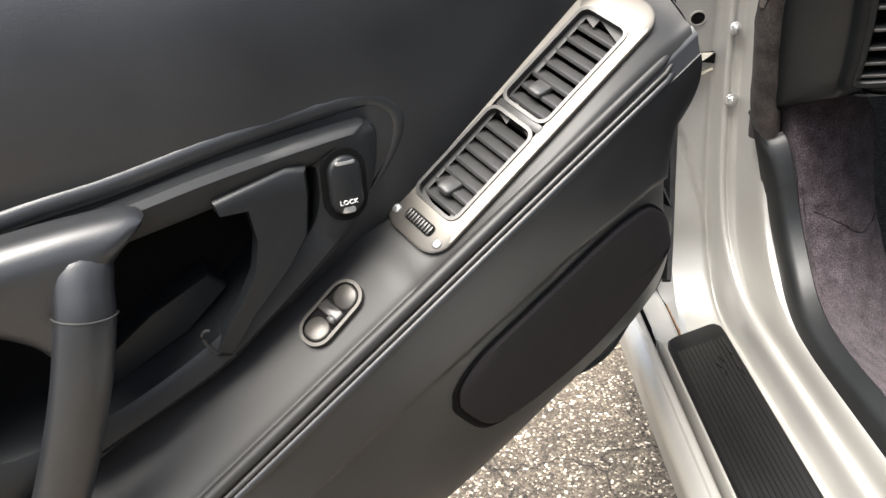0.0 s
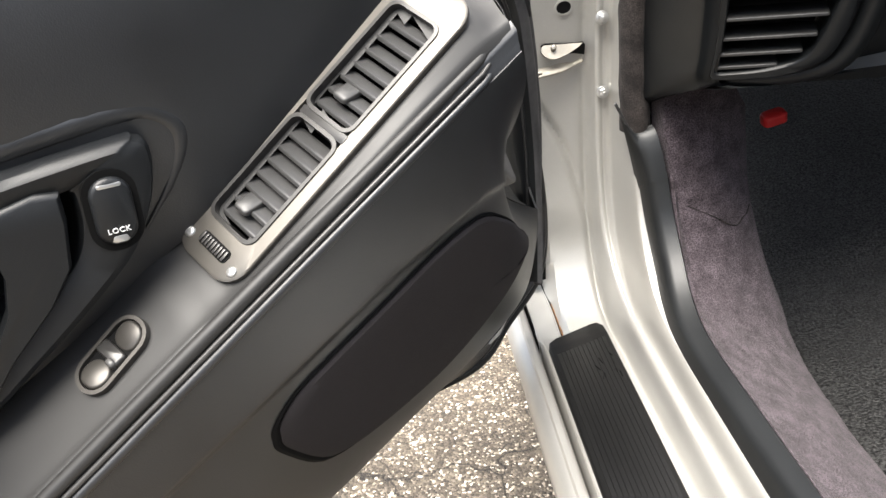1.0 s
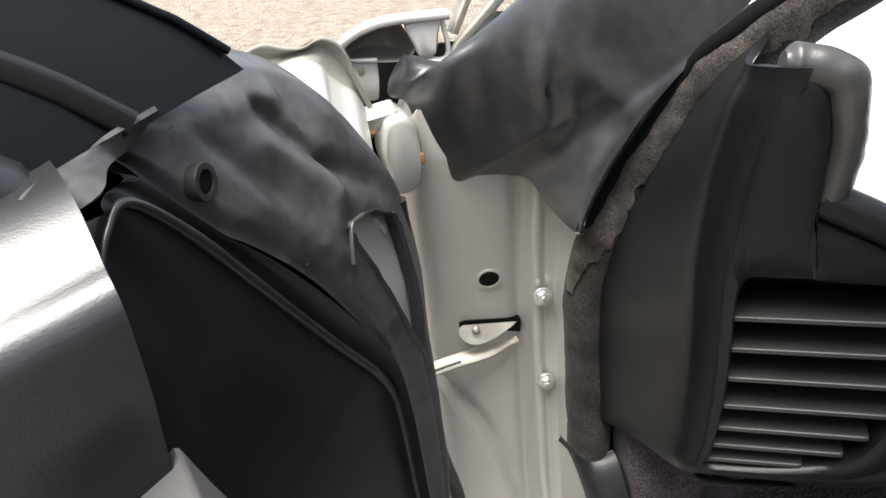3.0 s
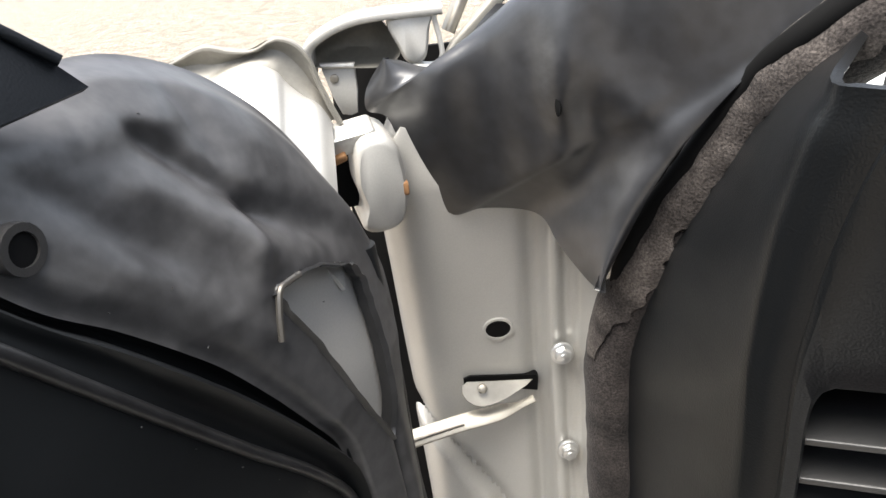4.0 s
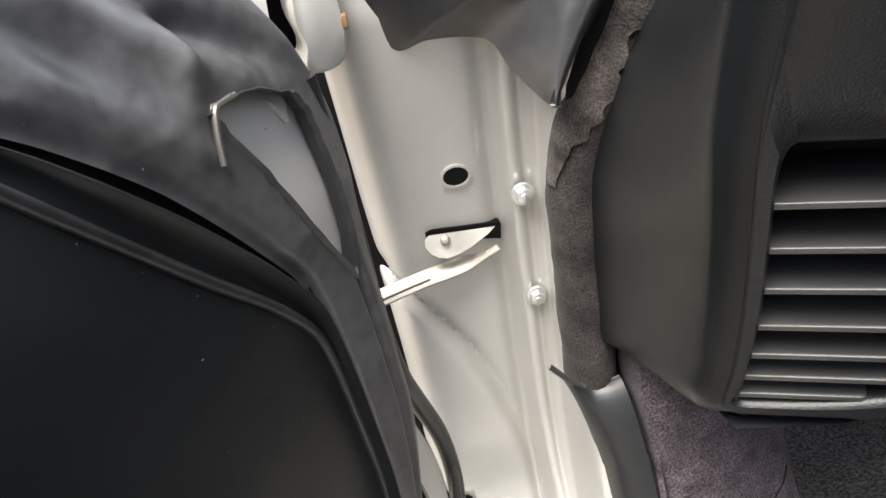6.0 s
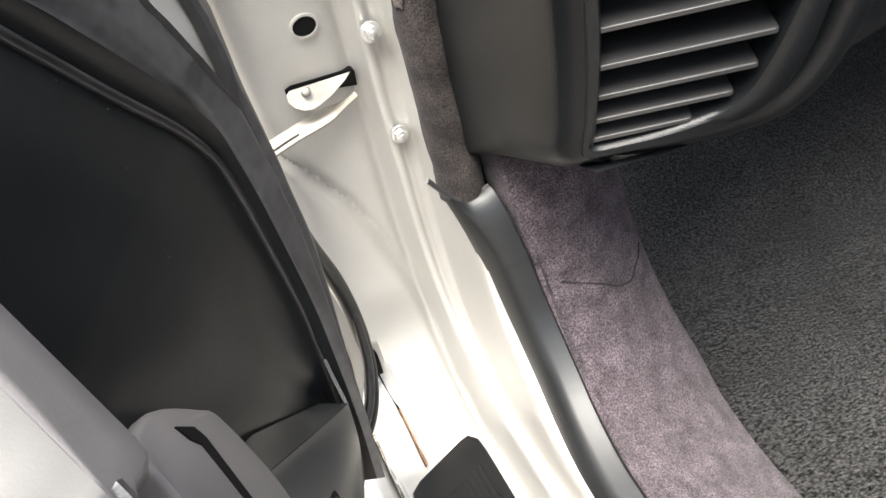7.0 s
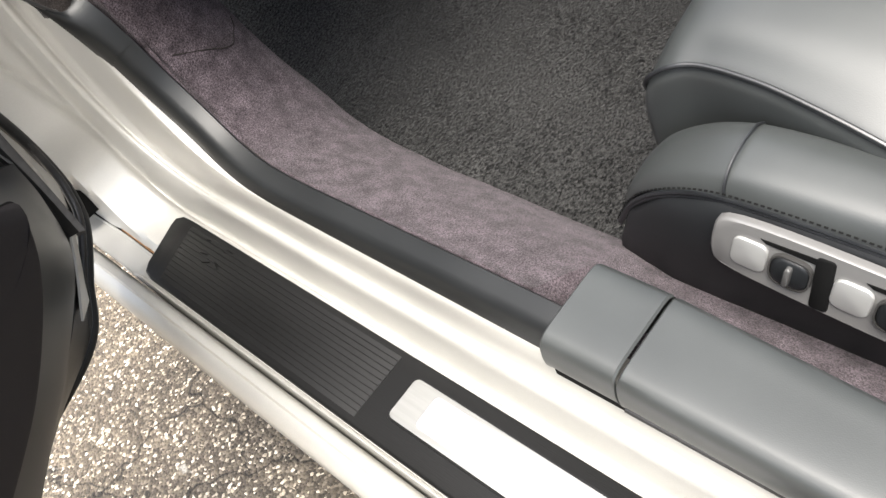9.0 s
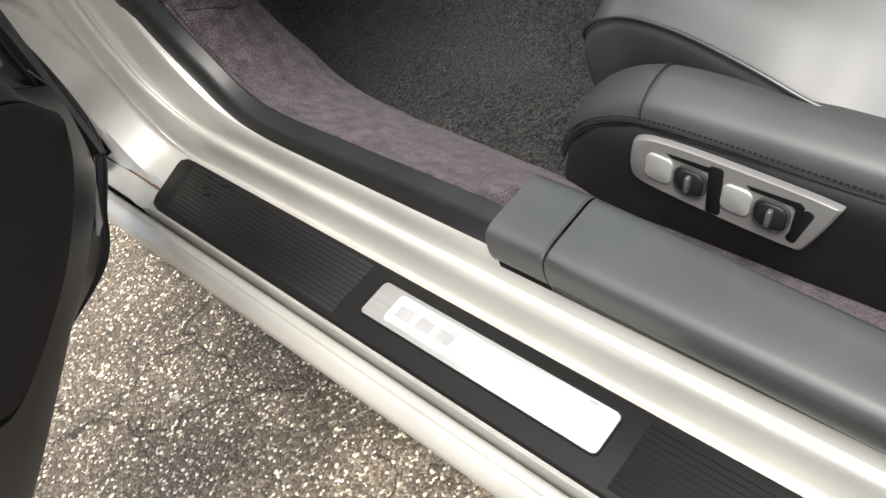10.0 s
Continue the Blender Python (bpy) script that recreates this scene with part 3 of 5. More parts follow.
for i in range(12):
    x = lerp(-0.0485, 0.0085, i / 11)
    yf = 0.356 + (x - 0.010) * 0.36
    m = Matrix.Translation((x, 0, 0))
    for y0, y1 in ((0.026, yf - 0.014), (-0.60, -0.276)):
        part("rib", slab([(-0.0022, y0), (0.0022, y0), (0.0022, y1), (-0.0022, y1)], 0.293, 0.2943, m, 0.0004), SCUFF, plate)
badge = part("badge_plate", slab([(x - 0.016, y - 0.127) for x, y in rrect(0.038, 0.258, 0.005)], 0.292, 0.2950, Matrix.Identity(4), 0.0008), BADGE, plate, "brushed silver badge plate")
part("badge_border", ring([(x - 0.016, y - 0.127) for x, y in rrect(0.0415, 0.2615, 0.006)], [(x - 0.016, y - 0.127) for x, y in rrect(0.0382, 0.2582, 0.005)], 0.2925, 0.2955, Matrix.Identity(4)), SCUFF, plate)
GREY_PRINT = material("grey_print", (0.16, 0.16, 0.16), 0.5, 0.0)
BADGE_BAR = material("badge_grey", (0.26, 0.26, 0.26), 0.45, 0.2)
BADGE_FIELD = material("badge_field_white", (0.78, 0.78, 0.77), 0.42, 0.1, 0.04, 60)


part("badge_field", slab([(x - 0.0155, y - 0.135) for x, y in rrect(0.0285, 0.222, 0.004)], 0.2940, 0.2953, Matrix.Identity(4), 0.0004), BADGE_FIELD, badge, "pale raised field of the badge")
for y in (-0.041, -0.066, -0.090):
    part("badge_bar", slab([(x - 0.0160, q + y) for x, q in rrect(0.0125, 0.0175, 0.001, 2)], 0.2948, 0.2959, Matrix.Identity(4)), BADGE_BAR, badge, "plain grey bar on the badge")
bm = sweep(circle(0.0004, 6), [(0.000, -0.229, 0.2956), (0.0, -0.236, 0.2956), (-0.004, -0.239, 0.2956), (-0.026, -0.239, 0.2956), (-0.029, -0.237, 0.2956)])
part("badge_mark", bm, GREY_PRINT, badge)
# scratches
random.seed(4)
for k in range(7):
    x, y = random.uniform(-0.015, 0.012), random.uniform(0.265, 0.315)
    m = Matrix.Translation((x, y, 0)) @ pose(0, 0, 0, 0, 0, random.uniform(50, 120))
    part("scratch", slab(rrect(random.uniform(0.004, 0.012), 0.0008, 0.0003, 1), 0.2945, 0.2952, m), DARK, plate, "dark scratch")

# ---- door ----
HINGE = Vector((0, 0.42, 0))
DU, DN = Vector((-0.8896, -0.4568, 0)), Vector((0.4568, -0.8896, 0))


def dp(u, n, z):
    return HINGE + DU * u + DN * n + Vector((0, 0, z))


EA, ED, EN = Vector((-0.147, 0.116, 0)), Vector((0.3839, 0.9234, 0)), Vector((0.9234, -0.3839, 0))


def ep(s, z, off=0.0):
    return EA + ED * s + EN * off + Vector((0, 0, z))


# outer shell of the door, the part that carries all its trim
rows = []
for u in np.linspace(0.22, 1.05, 24):
    rows.append([dp(u, -0.03, 0.79), dp(u, -0.045, 0.70), dp(u, -0.05, 0.6), dp(u, -0.04, 0.5), dp(u, -0.025, 0.40), dp(u, -0.005, 0.32), dp(u, 0.006, 0.286)])
door = part("door", sheet([cr(r, 20) for r in rows], 0.003), PAINT, car, "open door with black leather trim")


def inner_z(u):
    if u < 0.290:
        return 0.7727 + 0.42 * (0.290 - u)
    return 0.758 - 0.669 * (u - 0.312) if u < 0.46 else 0.659 - 0.669 * 0.04 * (1 - math.exp(-(u - 0.46) / 0.04)) - 0.40 * max(0, u - 0.48)


def bead_z(u):
    return 0.737 - 0.5475 * (u - 0.2635)


def bead_n(u):
    """How far the ledge stands out: it widens towards its tip."""
    return 0.2525 + 0.008 * max(0, 1 - (u - 0.26) / 0.42)


rows = []
for t in np.linspace(0, 1, 56):
    uu = 0.266 + 0.78 * t
    zi = inner_z(uu)
    d = min(uu - 0.266, 0.12)
    top = 0.856 - 0.20 * d * (1 - 0.5 * d / 0.12)
    sec = [(0.199, zi - 0.006), (0.201, zi + 0.015), (0.206, lerp(zi, top, 0.5)), (0.205, lerp(zi, top, 0.78)), (0.195, top - 0.010), (0.176, top + 0.003), (0.15, top + 0.006), (0.10, top + 0.004), (0.0, top)]
    row = []
    for n, z in cr(sec, 40):
        w = 0.0
        if 0.44 < uu < 0.80 and 0.54 < z < 0.745:
            # soft hollow round the handle
            a = ease(0.455, 0.485, uu) * ease(0.735, 0.715, z) if z > 0.6 else 1
            w = -0.004 * a
        row.append(dp(uu, n + w, z))
    rows.append(row)
panel_rows = rows


# armrest ledge with a gap under the vent
VA, VB = dp(0.463, 0.2032, 0.6493), dp(0.4546, 0.2396, 0.6337)
ALONG = (dp(0.3087, 0.2282, 0.7411) - (VA + VB) / 2).normalized()
ACROSS = (VB - VA).normalized()
VM = basis((VA + VB) / 2, ALONG, -ACROSS)
VI = VM.inverted()
rows = []
for t in np.linspace(0, 1, 130):
    uu = 0.2635 + 0.79 * t
    zi, zb = inner_z(uu), bead_z(uu)
    sec = [(0.1995, zi + 0.0005), (0.206, lerp(zi, zb, 0.13)), (0.214, lerp(zi, zb, 0.29)), (0.226, lerp(zi, zb, 0.53)), (0.238, lerp(zi, zb, 0.77)), (0.246, lerp(zi, zb, 0.93)), (0.2505, zb), (0.2525, zb - 0.006)]
    row = []
    for n, z in cr(sec, 22):
        p = dp(uu, lerp(0.1995, bead_n(uu), (n - 0.1995) / 0.053), z)
        q = VI @ p
        dx = max(abs(q.x - 0.090) - 0.098, 0)
        dy = max(abs(q.y - 0.001) - 0.021, 0)
        near = math.hypot(dx, dy)
        if near < 0.03:
            # flatten towards the seat of the vent
            k = 1 - ease(0.0, 0.03, near)
            p = p.lerp(VM @ Vector((q.x, q.y, -0.0012)), k)
        row.append(p)
    rows.append(row)


def under_vent(i, j):
    q = VI @ ((rows[i][j] + rows[i + 1][j + 1]) / 2)
    return (0.017 < q.x < 0.094 or 0.102 < q.x < 0.180) and abs(q.y - 0.001) < 0.0165


def open_sheet(rows, skip):
    return grid(rows, skip=skip)[0]


part("armrest_ledge", open_sheet(rows, under_vent), LEDGE, door, "satin charcoal armrest ledge")
# front face of the ledge: it turns down over a soft edge
zi, zb, nb = inner_z(0.2635), bead_z(0.2635), bead_n(0.2635)
edge = [dp(0.2635, lerp(0.1995, nb, k), lerp(zi, zb, k) + (0.0005 if k == 0 else -0.006 * ease(0.85, 1.0, k))) for k in np.linspace(0, 1, 16)]
slim = [1 - 0.8 * ease(0.62, 1.0, k) for k in np.linspace(0, 1, 16)]
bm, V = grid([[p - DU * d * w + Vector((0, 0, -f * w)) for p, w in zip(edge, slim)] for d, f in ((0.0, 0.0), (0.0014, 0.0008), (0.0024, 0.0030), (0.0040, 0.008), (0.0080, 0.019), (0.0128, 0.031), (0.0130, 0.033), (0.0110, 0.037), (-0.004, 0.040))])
# paler grey than the ledge, painting the light that falls on this face
part("ledge_tip", bm, BRACKET, door, "front face of the armrest ledge, lit tone painted in paler grey")
us = [0.2640, 0.2644, 0.2653, 0.2667, *np.linspace(0.269, 1.05, 40)]


def round_end(t):
    slim = 0.62 + 0.38 * ease(0.0, 0.30, t)
    return slim * ((0.15, 0.62, 0.86, 0.97)[round(t * 43)] if t * 43 < 3.5 else 1.0)


def tuck_in(u):
    """The beads sink into the ledge towards its front tip."""
    return 0.008 * (1 - ease(0.2640, 0.290, u))


rows = [[dp(u, bead_n(u) + n, bead_z(u) + z) for n, z in ((-0.004, -0.002), (0.0015, -0.0065), (0.0020, -0.0085), (0.0028, -0.0135), (0.0034, -0.0150), (0.0046, -0.0215))] for u in np.linspace(0.2608, 1.05, 50)]
part("bead_backing", sheet(rows, 0.003), LEATHER, door)
part("trim_bead", sweep(circle(0.0048, 12), scale=round_end, path=[dp(u, bead_n(u) - 0.0005 - tuck_in(u), bead_z(u) - 0.0045) for u in us]), LEDGE, door, "rounded grey trim bead")
part("trim_bead", sweep(circle(0.0020, 10), scale=round_end, path=[dp(u, bead_n(u) + 0.0037 - tuck_in(u), bead_z(u) - 0.0108) for u in us]), GREY_PLASTIC, door, "rounded grey trim bead")
part("trim_bead", sweep(circle(0.0036, 10), scale=round_end, path=[dp(u, bead_n(u) + 0.0037 - tuck_in(u), bead_z(u) - 0.0168) for u in us]), LEATHER, door, "rounded black trim bead")

# air vent in the ledge
part("vent_frame", ring([(x + 0.099, y + 0.0015) for x, y in rrect(0.219, 0.057, 0.017, 6)], [(x + 0.101, y + 0.00225) for x, y in rrect(0.171, 0.0405, 0.008, 6)], -0.0012, 0.0032, VM), VENT_GREY, door, "bronze-grey painted vent frame")
for cx, wide in ((0.0555, 0.081), (0.1435, 0.086)):
    m = VM @ Matrix.Translation((cx, 0.00225, 0))
    part("vent_rim", ring(rrect(wide, 0.042, 0.008, 5), rrect(wide - 0.0055, 0.037, 0.006, 5), -0.010, 0.0042, m), VENT_DARK, door, "dark glossy rim of the air outlet")
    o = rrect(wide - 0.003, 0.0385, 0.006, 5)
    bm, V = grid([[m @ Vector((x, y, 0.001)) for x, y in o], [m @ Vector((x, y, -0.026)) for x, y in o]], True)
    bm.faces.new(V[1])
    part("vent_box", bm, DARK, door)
    for k in range(7):
        x = lerp(0.005 - wide / 2 + 0.005, wide / 2 - 0.011, k / 6)
        mm = m @ Matrix.Translation((x, 0, -0.0050)) @ pose(0, 0, 0, 0, 40, 0)
        bm = slab([(a, b) for a, b in rrect(0.0108, 0.0360, 0.0025, 3)], -0.0012, 0.0016, mm, 0.0013)
        part("vent_slat", bm, VENT_SLAT, door)
    mm = m @ Matrix.Translation((-0.020, 0.004, -0.0015)) @ pose(0, 0, 0, 0, 26, 0)
    part("vent_tab", slab(rrect(0.017, 0.0120, 0.003, 3), -0.002, 0.0016, mm, 0.0014), VENT_SLAT, door, "grey slider tab on the vent slats")
part("vent_bridge", slab(rrect(0.006, 0.040, 0.001, 2), -0.008, 0.0036, VM @ Matrix.Translation((0.0983, 0.001, 0)), 0.001), GREY_PLASTIC, door)
for y in (-0.0195, 0.0215):
    m = VM @ Matrix.Translation((-0.0005, y, 0))
    bm = slab(circle(0.0034, 16), 0.002, 0.0046, m, 0.0012)
    part("screw", bm, CHROME, door, "bright screw head")
m = VM @ Matrix.Translation((0.003, 0.001, 0))
part("vent_wheel_slot", slab(rrect(0.0085, 0.026, 0.003, 3), 0.0, 0.0036, m), DARK, door)
bm = bmesh.new()
for k in range(9):
    slab(rrect(0.0068, 0.0018, 0.0005, 1), 0.002, 0.0052, m @ Matrix.Translation((0, lerp(-0.0105, 0.0105, k / 8), 0)), 0.0005, bm)
part("vent_wheel", bm, GREY_PLASTIC, door, "ribbed thumb wheel")

# small switch on the ledge
uu = 0.5294
P = dp(uu, 0.2262, lerp(inner_z(uu), bead_z(uu), 0.44))
t1 = dp(uu - 0.02, 0.2262, lerp(inner_z(uu - 0.02), bead_z(uu - 0.02), 0.44)) - P
t2 = dp(uu, 0.243, lerp(inner_z(uu), bead_z(uu), 0.8)) - P
SM = basis(P, t1 - t2 * 0.12, -t2)
part("ledge_switch", ring(rrect(0.050, 0.0255, 0.0122, 8), rrect(0.045, 0.0205, 0.0098, 8), -0.002, 0.0032, SM), SWITCH_GREY, door, "oval bronze-grey switch surround")
part("switch_well", slab(rrect(0.046, 0.0215, 0.0100, 8), -0.004, 0.0006, SM), DARK, door)
for x, turn in ((-0.0135, 10), (0.0135, -10)):
    part("switch_lobe", slab(rrect(0.0165, 0.0175, 0.0075, 6), -0.001, 0.0026, SM @ Matrix.Translation((x, 0, 0)) @ pose(0, 0, 0, 0, turn, 0), 0.0014), SWITCH_GREY, door, "rounded bronze-grey finger hollow")
part("switch_rocker", slab(rrect(0.0085, 0.0190, 0.002, 4), 0.0, 0.0052, SM @ pose(0, 0, 0, 0, 14, 0), 0.0018), VENT_DARK, door, "small dark grey rocker")
part("rocker_knob", slab(rrect(0.0045, 0.0065, 0.0018, 4), 0.0, 0.0072, SM @ Matrix.Translation((-0.003, -0.0055, 0)), 0.0018), SLAT, door)

# handle bowl
HN = 0.2065


def hm(u, z, n=HN):
    """Local axes: x towards the hinge, y up, z out of the panel."""
    return basis(dp(u, n, z), -DU, (0, 0, 1))


HM = hm(0.585, 0.655)


def hx(u, z):
    return (0.593 - u, z - 0.655 - 0.045 * max(0, u - 0.56))


bowl_out = [hx(*p) for p in ((0.483, 0.712), (0.489, 0.719), (0.50, 0.7205), (0.576, 0.7185), (0.64, 0.7145), (0.72, 0.709), (0.78, 0.70), (0.80, 0.66), (0.79, 0.57), (0.73, 0.562), (0.688, 0.571), (0.613, 0.592), (0.575, 0.612), (0.536, 0.636), (0.505, 0.66), (0.488, 0.688))]
bowl_in = [hx(*p) for p in ((0.528, 0.698), (0.530, 0.701), (0.535, 0.7015), (0.591, 0.695), (0.64, 0.692), (0.70, 0.688), (0.745, 0.684), (0.758, 0.655), (0.75, 0.60), (0.71, 0.592), (0.664, 0.598), (0.615, 0.614), (0.585, 0.630), (0.557, 0.649), (0.538, 0.664), (0.530, 0.68))]


RO, RI = round_loop(bowl_out, 4), round_loop(bowl_in, 4)
HI = HM.inverted()
WELL = [((o[0] + i[0]) / 2, (o[1] + i[1]) / 2) for o, i in zip(RO, RI)]


def inside(p, poly):
    c = False
    for a, b in zip(poly, poly[1:] + poly[:1]):
        if (a[1] > p[1]) != (b[1] > p[1]) and p[0] < (b[0] - a[0]) * (p[1] - a[1]) / (b[1] - a[1]) + a[0]:
            c = not c
    return c


def over_bowl(i, j):
    q = HI @ ((panel_rows[i][j] + panel_rows[i + 1][j + 1]) / 2)
    return inside((q.x, q.y), WELL) and abs(q.z) < 0.05


part("upper_panel", sheet(panel_rows, 0.004, skip=over_bowl), LEATHER, door, "black grained leather upper door panel")
# soft fold of the leather round the handle
fold_path = cr([dp(0.80, 0.2055, 0.700), dp(0.6868, 0.2068, 0.7155), dp(0.6286, 0.2070, 0.7195), dp(0.5633, 0.2068, 0.7270), dp(0.4927, 0.2062, 0.7315), dp(0.4700, 0.2055, 0.7290), dp(0.4560, 0.2048, 0.7140), dp(0.4640, 0.2040, 0.690), dp(0.4880, 0.2030, 0.662)], 70)
part("leather_fold", sweep([(0.0065 * math.cos(a), 0.0036 * math.sin(a)) for a in np.linspace(0, 2 * math.pi, 15)[:-1]], fold_path, up=tuple(DN), scale=lambda t: 1.0 - 0.85 * ease(0.72, 1.0, t)), LEATHER, door, "soft leather fold over the handle")


def mixed(k, z):
    return [HM @ Vector((o[0] + (i[0] - o[0]) * k, o[1] + (i[1] - o[1]) * k, z)) for o, i in zip(RO, RI)]


bm, V = grid([mixed(0, -0.008), mixed(0.0, 0.008), mixed(0.06, 0.0135), mixed(0.25, 0.0165), mixed(0.75, 0.0150), mixed(0.95, 0.0125), mixed(1.0, 0.008), mixed(1.0, -0.008), mixed(1.06, -0.030), mixed(1.12, -0.042)], True)
part("handle_bezel", bm, PLASTIC, door, "black moulded handle surround")
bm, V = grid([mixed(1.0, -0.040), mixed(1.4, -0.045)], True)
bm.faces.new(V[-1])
# near-black colour paints the deep shade inside the bowl
part("handle_bowl", bm, DARK, door, "deep bowl behind the handle, shade put into its near-black colour")
# sloped floor of the bowl
bm = slab([hx(*p) for p in ((0.62, 0.612), (0.59, 0.632), (0.60, 0.645), (0.64, 0.632), (0.70, 0.60), (0.68, 0.593))], -0.042, -0.016, HM, 0.004)
part("bowl_floor", bm, PLASTIC, door)
lev = [hx(*p) for p in ((0.5905, 0.7015), (0.5895, 0.6945), (0.572, 0.692), (0.571, 0.67), (0.577, 0.65), (0.590, 0.632), (0.603, 0.621), (0.612, 0.606), (0.604, 0.602), (0.585, 0.622), (0.556, 0.645), (0.540, 0.664), (0.534, 0.69), (0.533, 0.705), (0.545, 0.7075))]
part("door_lever", slab([tuple(p) for p in lev], 0.006, 0.019, HM, 0.004), PLASTIC, door, "black pull lever of the door")
LM = HM @ Matrix.Translation((*hx(0.5115, 0.6865), 0.0135)) @ pose(0, 0, 0, 0, 0, -5)
part("lock_recess", slab(rrect(0.028, 0.046, 0.0135, 6), 0.0, 0.0032, LM), DARK, door)
lock = part("lock_switch", slab(rrect(0.0215, 0.038, 0.0104, 8), 0.001, 0.0068, LM, 0.003), PLASTIC, door, "black oval lock rocker")
part("lock_mark", slab([(x, y - 0.0150) for x, y in rrect(0.0095, 0.0046, 0.0020, 4)], 0.005, 0.0069, LM, 0.001), CHROME, door, "worn silver end of the lock rocker")
part("lock_mark", slab([(x, y + 0.0150) for x, y in rrect(0.0125, 0.0022, 0.0010, 4)], 0.005, 0.0069, LM, 0.0006), CHROME, door, "thin silver line on the lock rocker")
part("lock_lettering", letters("LOCK", 0.0040, LM @ Matrix.Translation((0, -0.0100, 0.0071)), 1.05), MARK, door, "white lock lettering")
# end of the lever's pivot, a pale ring beside the bowl
part("pivot_ring", sweep(circle(0.0011, 8), [HM @ Vector((*hx(0.6085 + 0.0105 * math.sin(a) * 0.55 + 0.006 * math.cos(a), 0.6125 + 0.0120 * math.cos(a)), 0.0150)) for a in np.linspace(-0.4, 3.4, 22)]), LEDGE, door, "grey rim at the foot of the pull lever")
# grab strap
path = cr([dp(0.652, 0.229, 0.700), dp(0.655, 0.2345, 0.692), dp(0.659, 0.240, 0.682), dp(0.664, 0.246, 0.664), dp(0.676, 0.249, 0.632), dp(0.694, 0.246, 0.592), dp(0.716, 0.238, 0.547), dp(0.735, 0.226, 0.51)], 44)
bm = sweep(circle(0.0155, 18, 0.0125), path, up=tuple(DN), scale=lambda t: 0.8 + 0.2 * ease(0.0, 0.2, t))
part("grab_handle", bm, LEATHER, door, "padded black leather grab handle")
WM = basis(dp(0.675, 0.231, 0.689), -DU, (0, 0, 1))
web = [(0.056, 0.018), (0.030, 0.0235), (-0.02, 0.024), (-0.07, 0.022), (-0.10, 0.006), (-0.075, -0.012), (-0.040, -0.020), (-0.018, -0.034), (-0.006, -0.052), (0.008, -0.052), (0.018, -0.028), (0.034, -0.002)]
rows = [[WM @ Vector((x * k, -0.004 + (y + 0.004) * k, off + 0.16 * min(0, x * k + 0.02))) for x, y in round_loop(web, 4)] for k, off in ((1.0, -0.014), (1.0, 0.000), (0.96, 0.005), (0.88, 0.009), (0.72, 0.0125), (0.4, 0.0145))]
bm, V = grid(rows, True)
bm.faces.new(V[-1])
part("grab_handle_web", bm, LEATHER, door, "smooth leather root of the grab handle")
bm = sweep(circle(0.0006, 6), [Vector(tuple(path[17])) + (DU * math.cos(a) * 0.0159 + DN * math.sin(a) * 0.0128 + Vector((0, 0, 0.004 * math.cos(a)))) for a in np.linspace(0.2, 3.0, 14)])
part("stitch_seam", bm, GREY_PLASTIC, door)

# lower panel
TOPC = cr([(u, bead_n(u) + 0.005, bead_z(u) - 0.0195) for u in (0.2605, 0.35, 0.5, 0.7, 1.05)], 80)
BOTC = cr([(0.131, 0.104, 0.508), (0.138, 0.106, 0.470), (0.160, 0.110, 0.425), (0.219, 0.122, 0.399), (0.311, 0.150, 0.389), (0.468, 0.200, 0.378), (0.65, 0.225, 0.35), (1.05, 0.23, 0.28)], 80)


def low(i, j, off=0.0):
    """The lower panel: i along the door, j from the bead down, both 0 to 1."""
    k = i * 79
    a = int(min(k, 78))
    t = TOPC[a] + (TOPC[a + 1] - TOPC[a]) * (k - a)
    b = BOTC[a] + (BOTC[a + 1] - BOTC[a]) * (k - a)
    p = t + (b - t) * j
    swell = 0.016 * math.sin(math.pi * min(1, j)) + 0.010 * (1 - (2 * j - 1) ** 4)
    jc = float(np.interp(i, (0.0, 0.1, 0.2, 0.35, 0.6, 1.0), (0.50, 0.395, 0.27, 0.20, 0.175, 0.17)))
    step = -0.0042 * ease(jc - 0.006, jc + 0.014, j)
    hollow = math.sin(math.pi * min(1, max(0, j)) ** 1.5)
    p = p + np.array([0.040 * hollow * (1 - ease(0.0, 0.24, i)), -0.022 * hollow * (1 - ease(0.0, 0.13, i)), 0])
    return dp(p[0], p[1] + swell * 0.8 + step + off, p[2])


part("lower_panel", sheet([[low(i, j) for j in np.linspace(0, 1, 90)] for i in np.linspace(0, 1, 100)], 0.004), LEATHER, door, "black lower door panel")


# speaker grille laid on the panel
ij = [(0.112, 0.81), (0.150, 0.62), (0.193, 0.442), (0.223, 0.333), (0.267, 0.283), (0.317, 0.262), (0.37, 0.256), (0.46, 0.250), (0.50, 0.256), (0.533, 0.29), (0.55, 0.33), (0.567, 0.40), (0.59, 0.61), (0.565, 0.70), (0.50, 0.745), (0.435, 0.752), (0.35, 0.735), (0.27, 0.72), (0.205, 0.72), (0.145, 0.79)]
loop = round_loop(ij, 5)
ci, cj = sum(p[0] for p in loop) / len(loop), sum(p[1] for p in loop) / len(loop)
rows = []
for k, off in ((1.0, -0.002), (1.0, 0.0025), (0.97, 0.0048), (0.9, 0.0055), (0.7, 0.0058), (0.45, 0.006), (0.2, 0.006)):
    rows.append([low(ci + (p[0] - ci) * k, cj + (p[1] - cj) * k, off) for p in loop])
bm, V = grid(rows, True)
bm.faces.new(V[-1])
part("speaker_grille", bm, GRILLE, door, "dark cloth speaker grille")
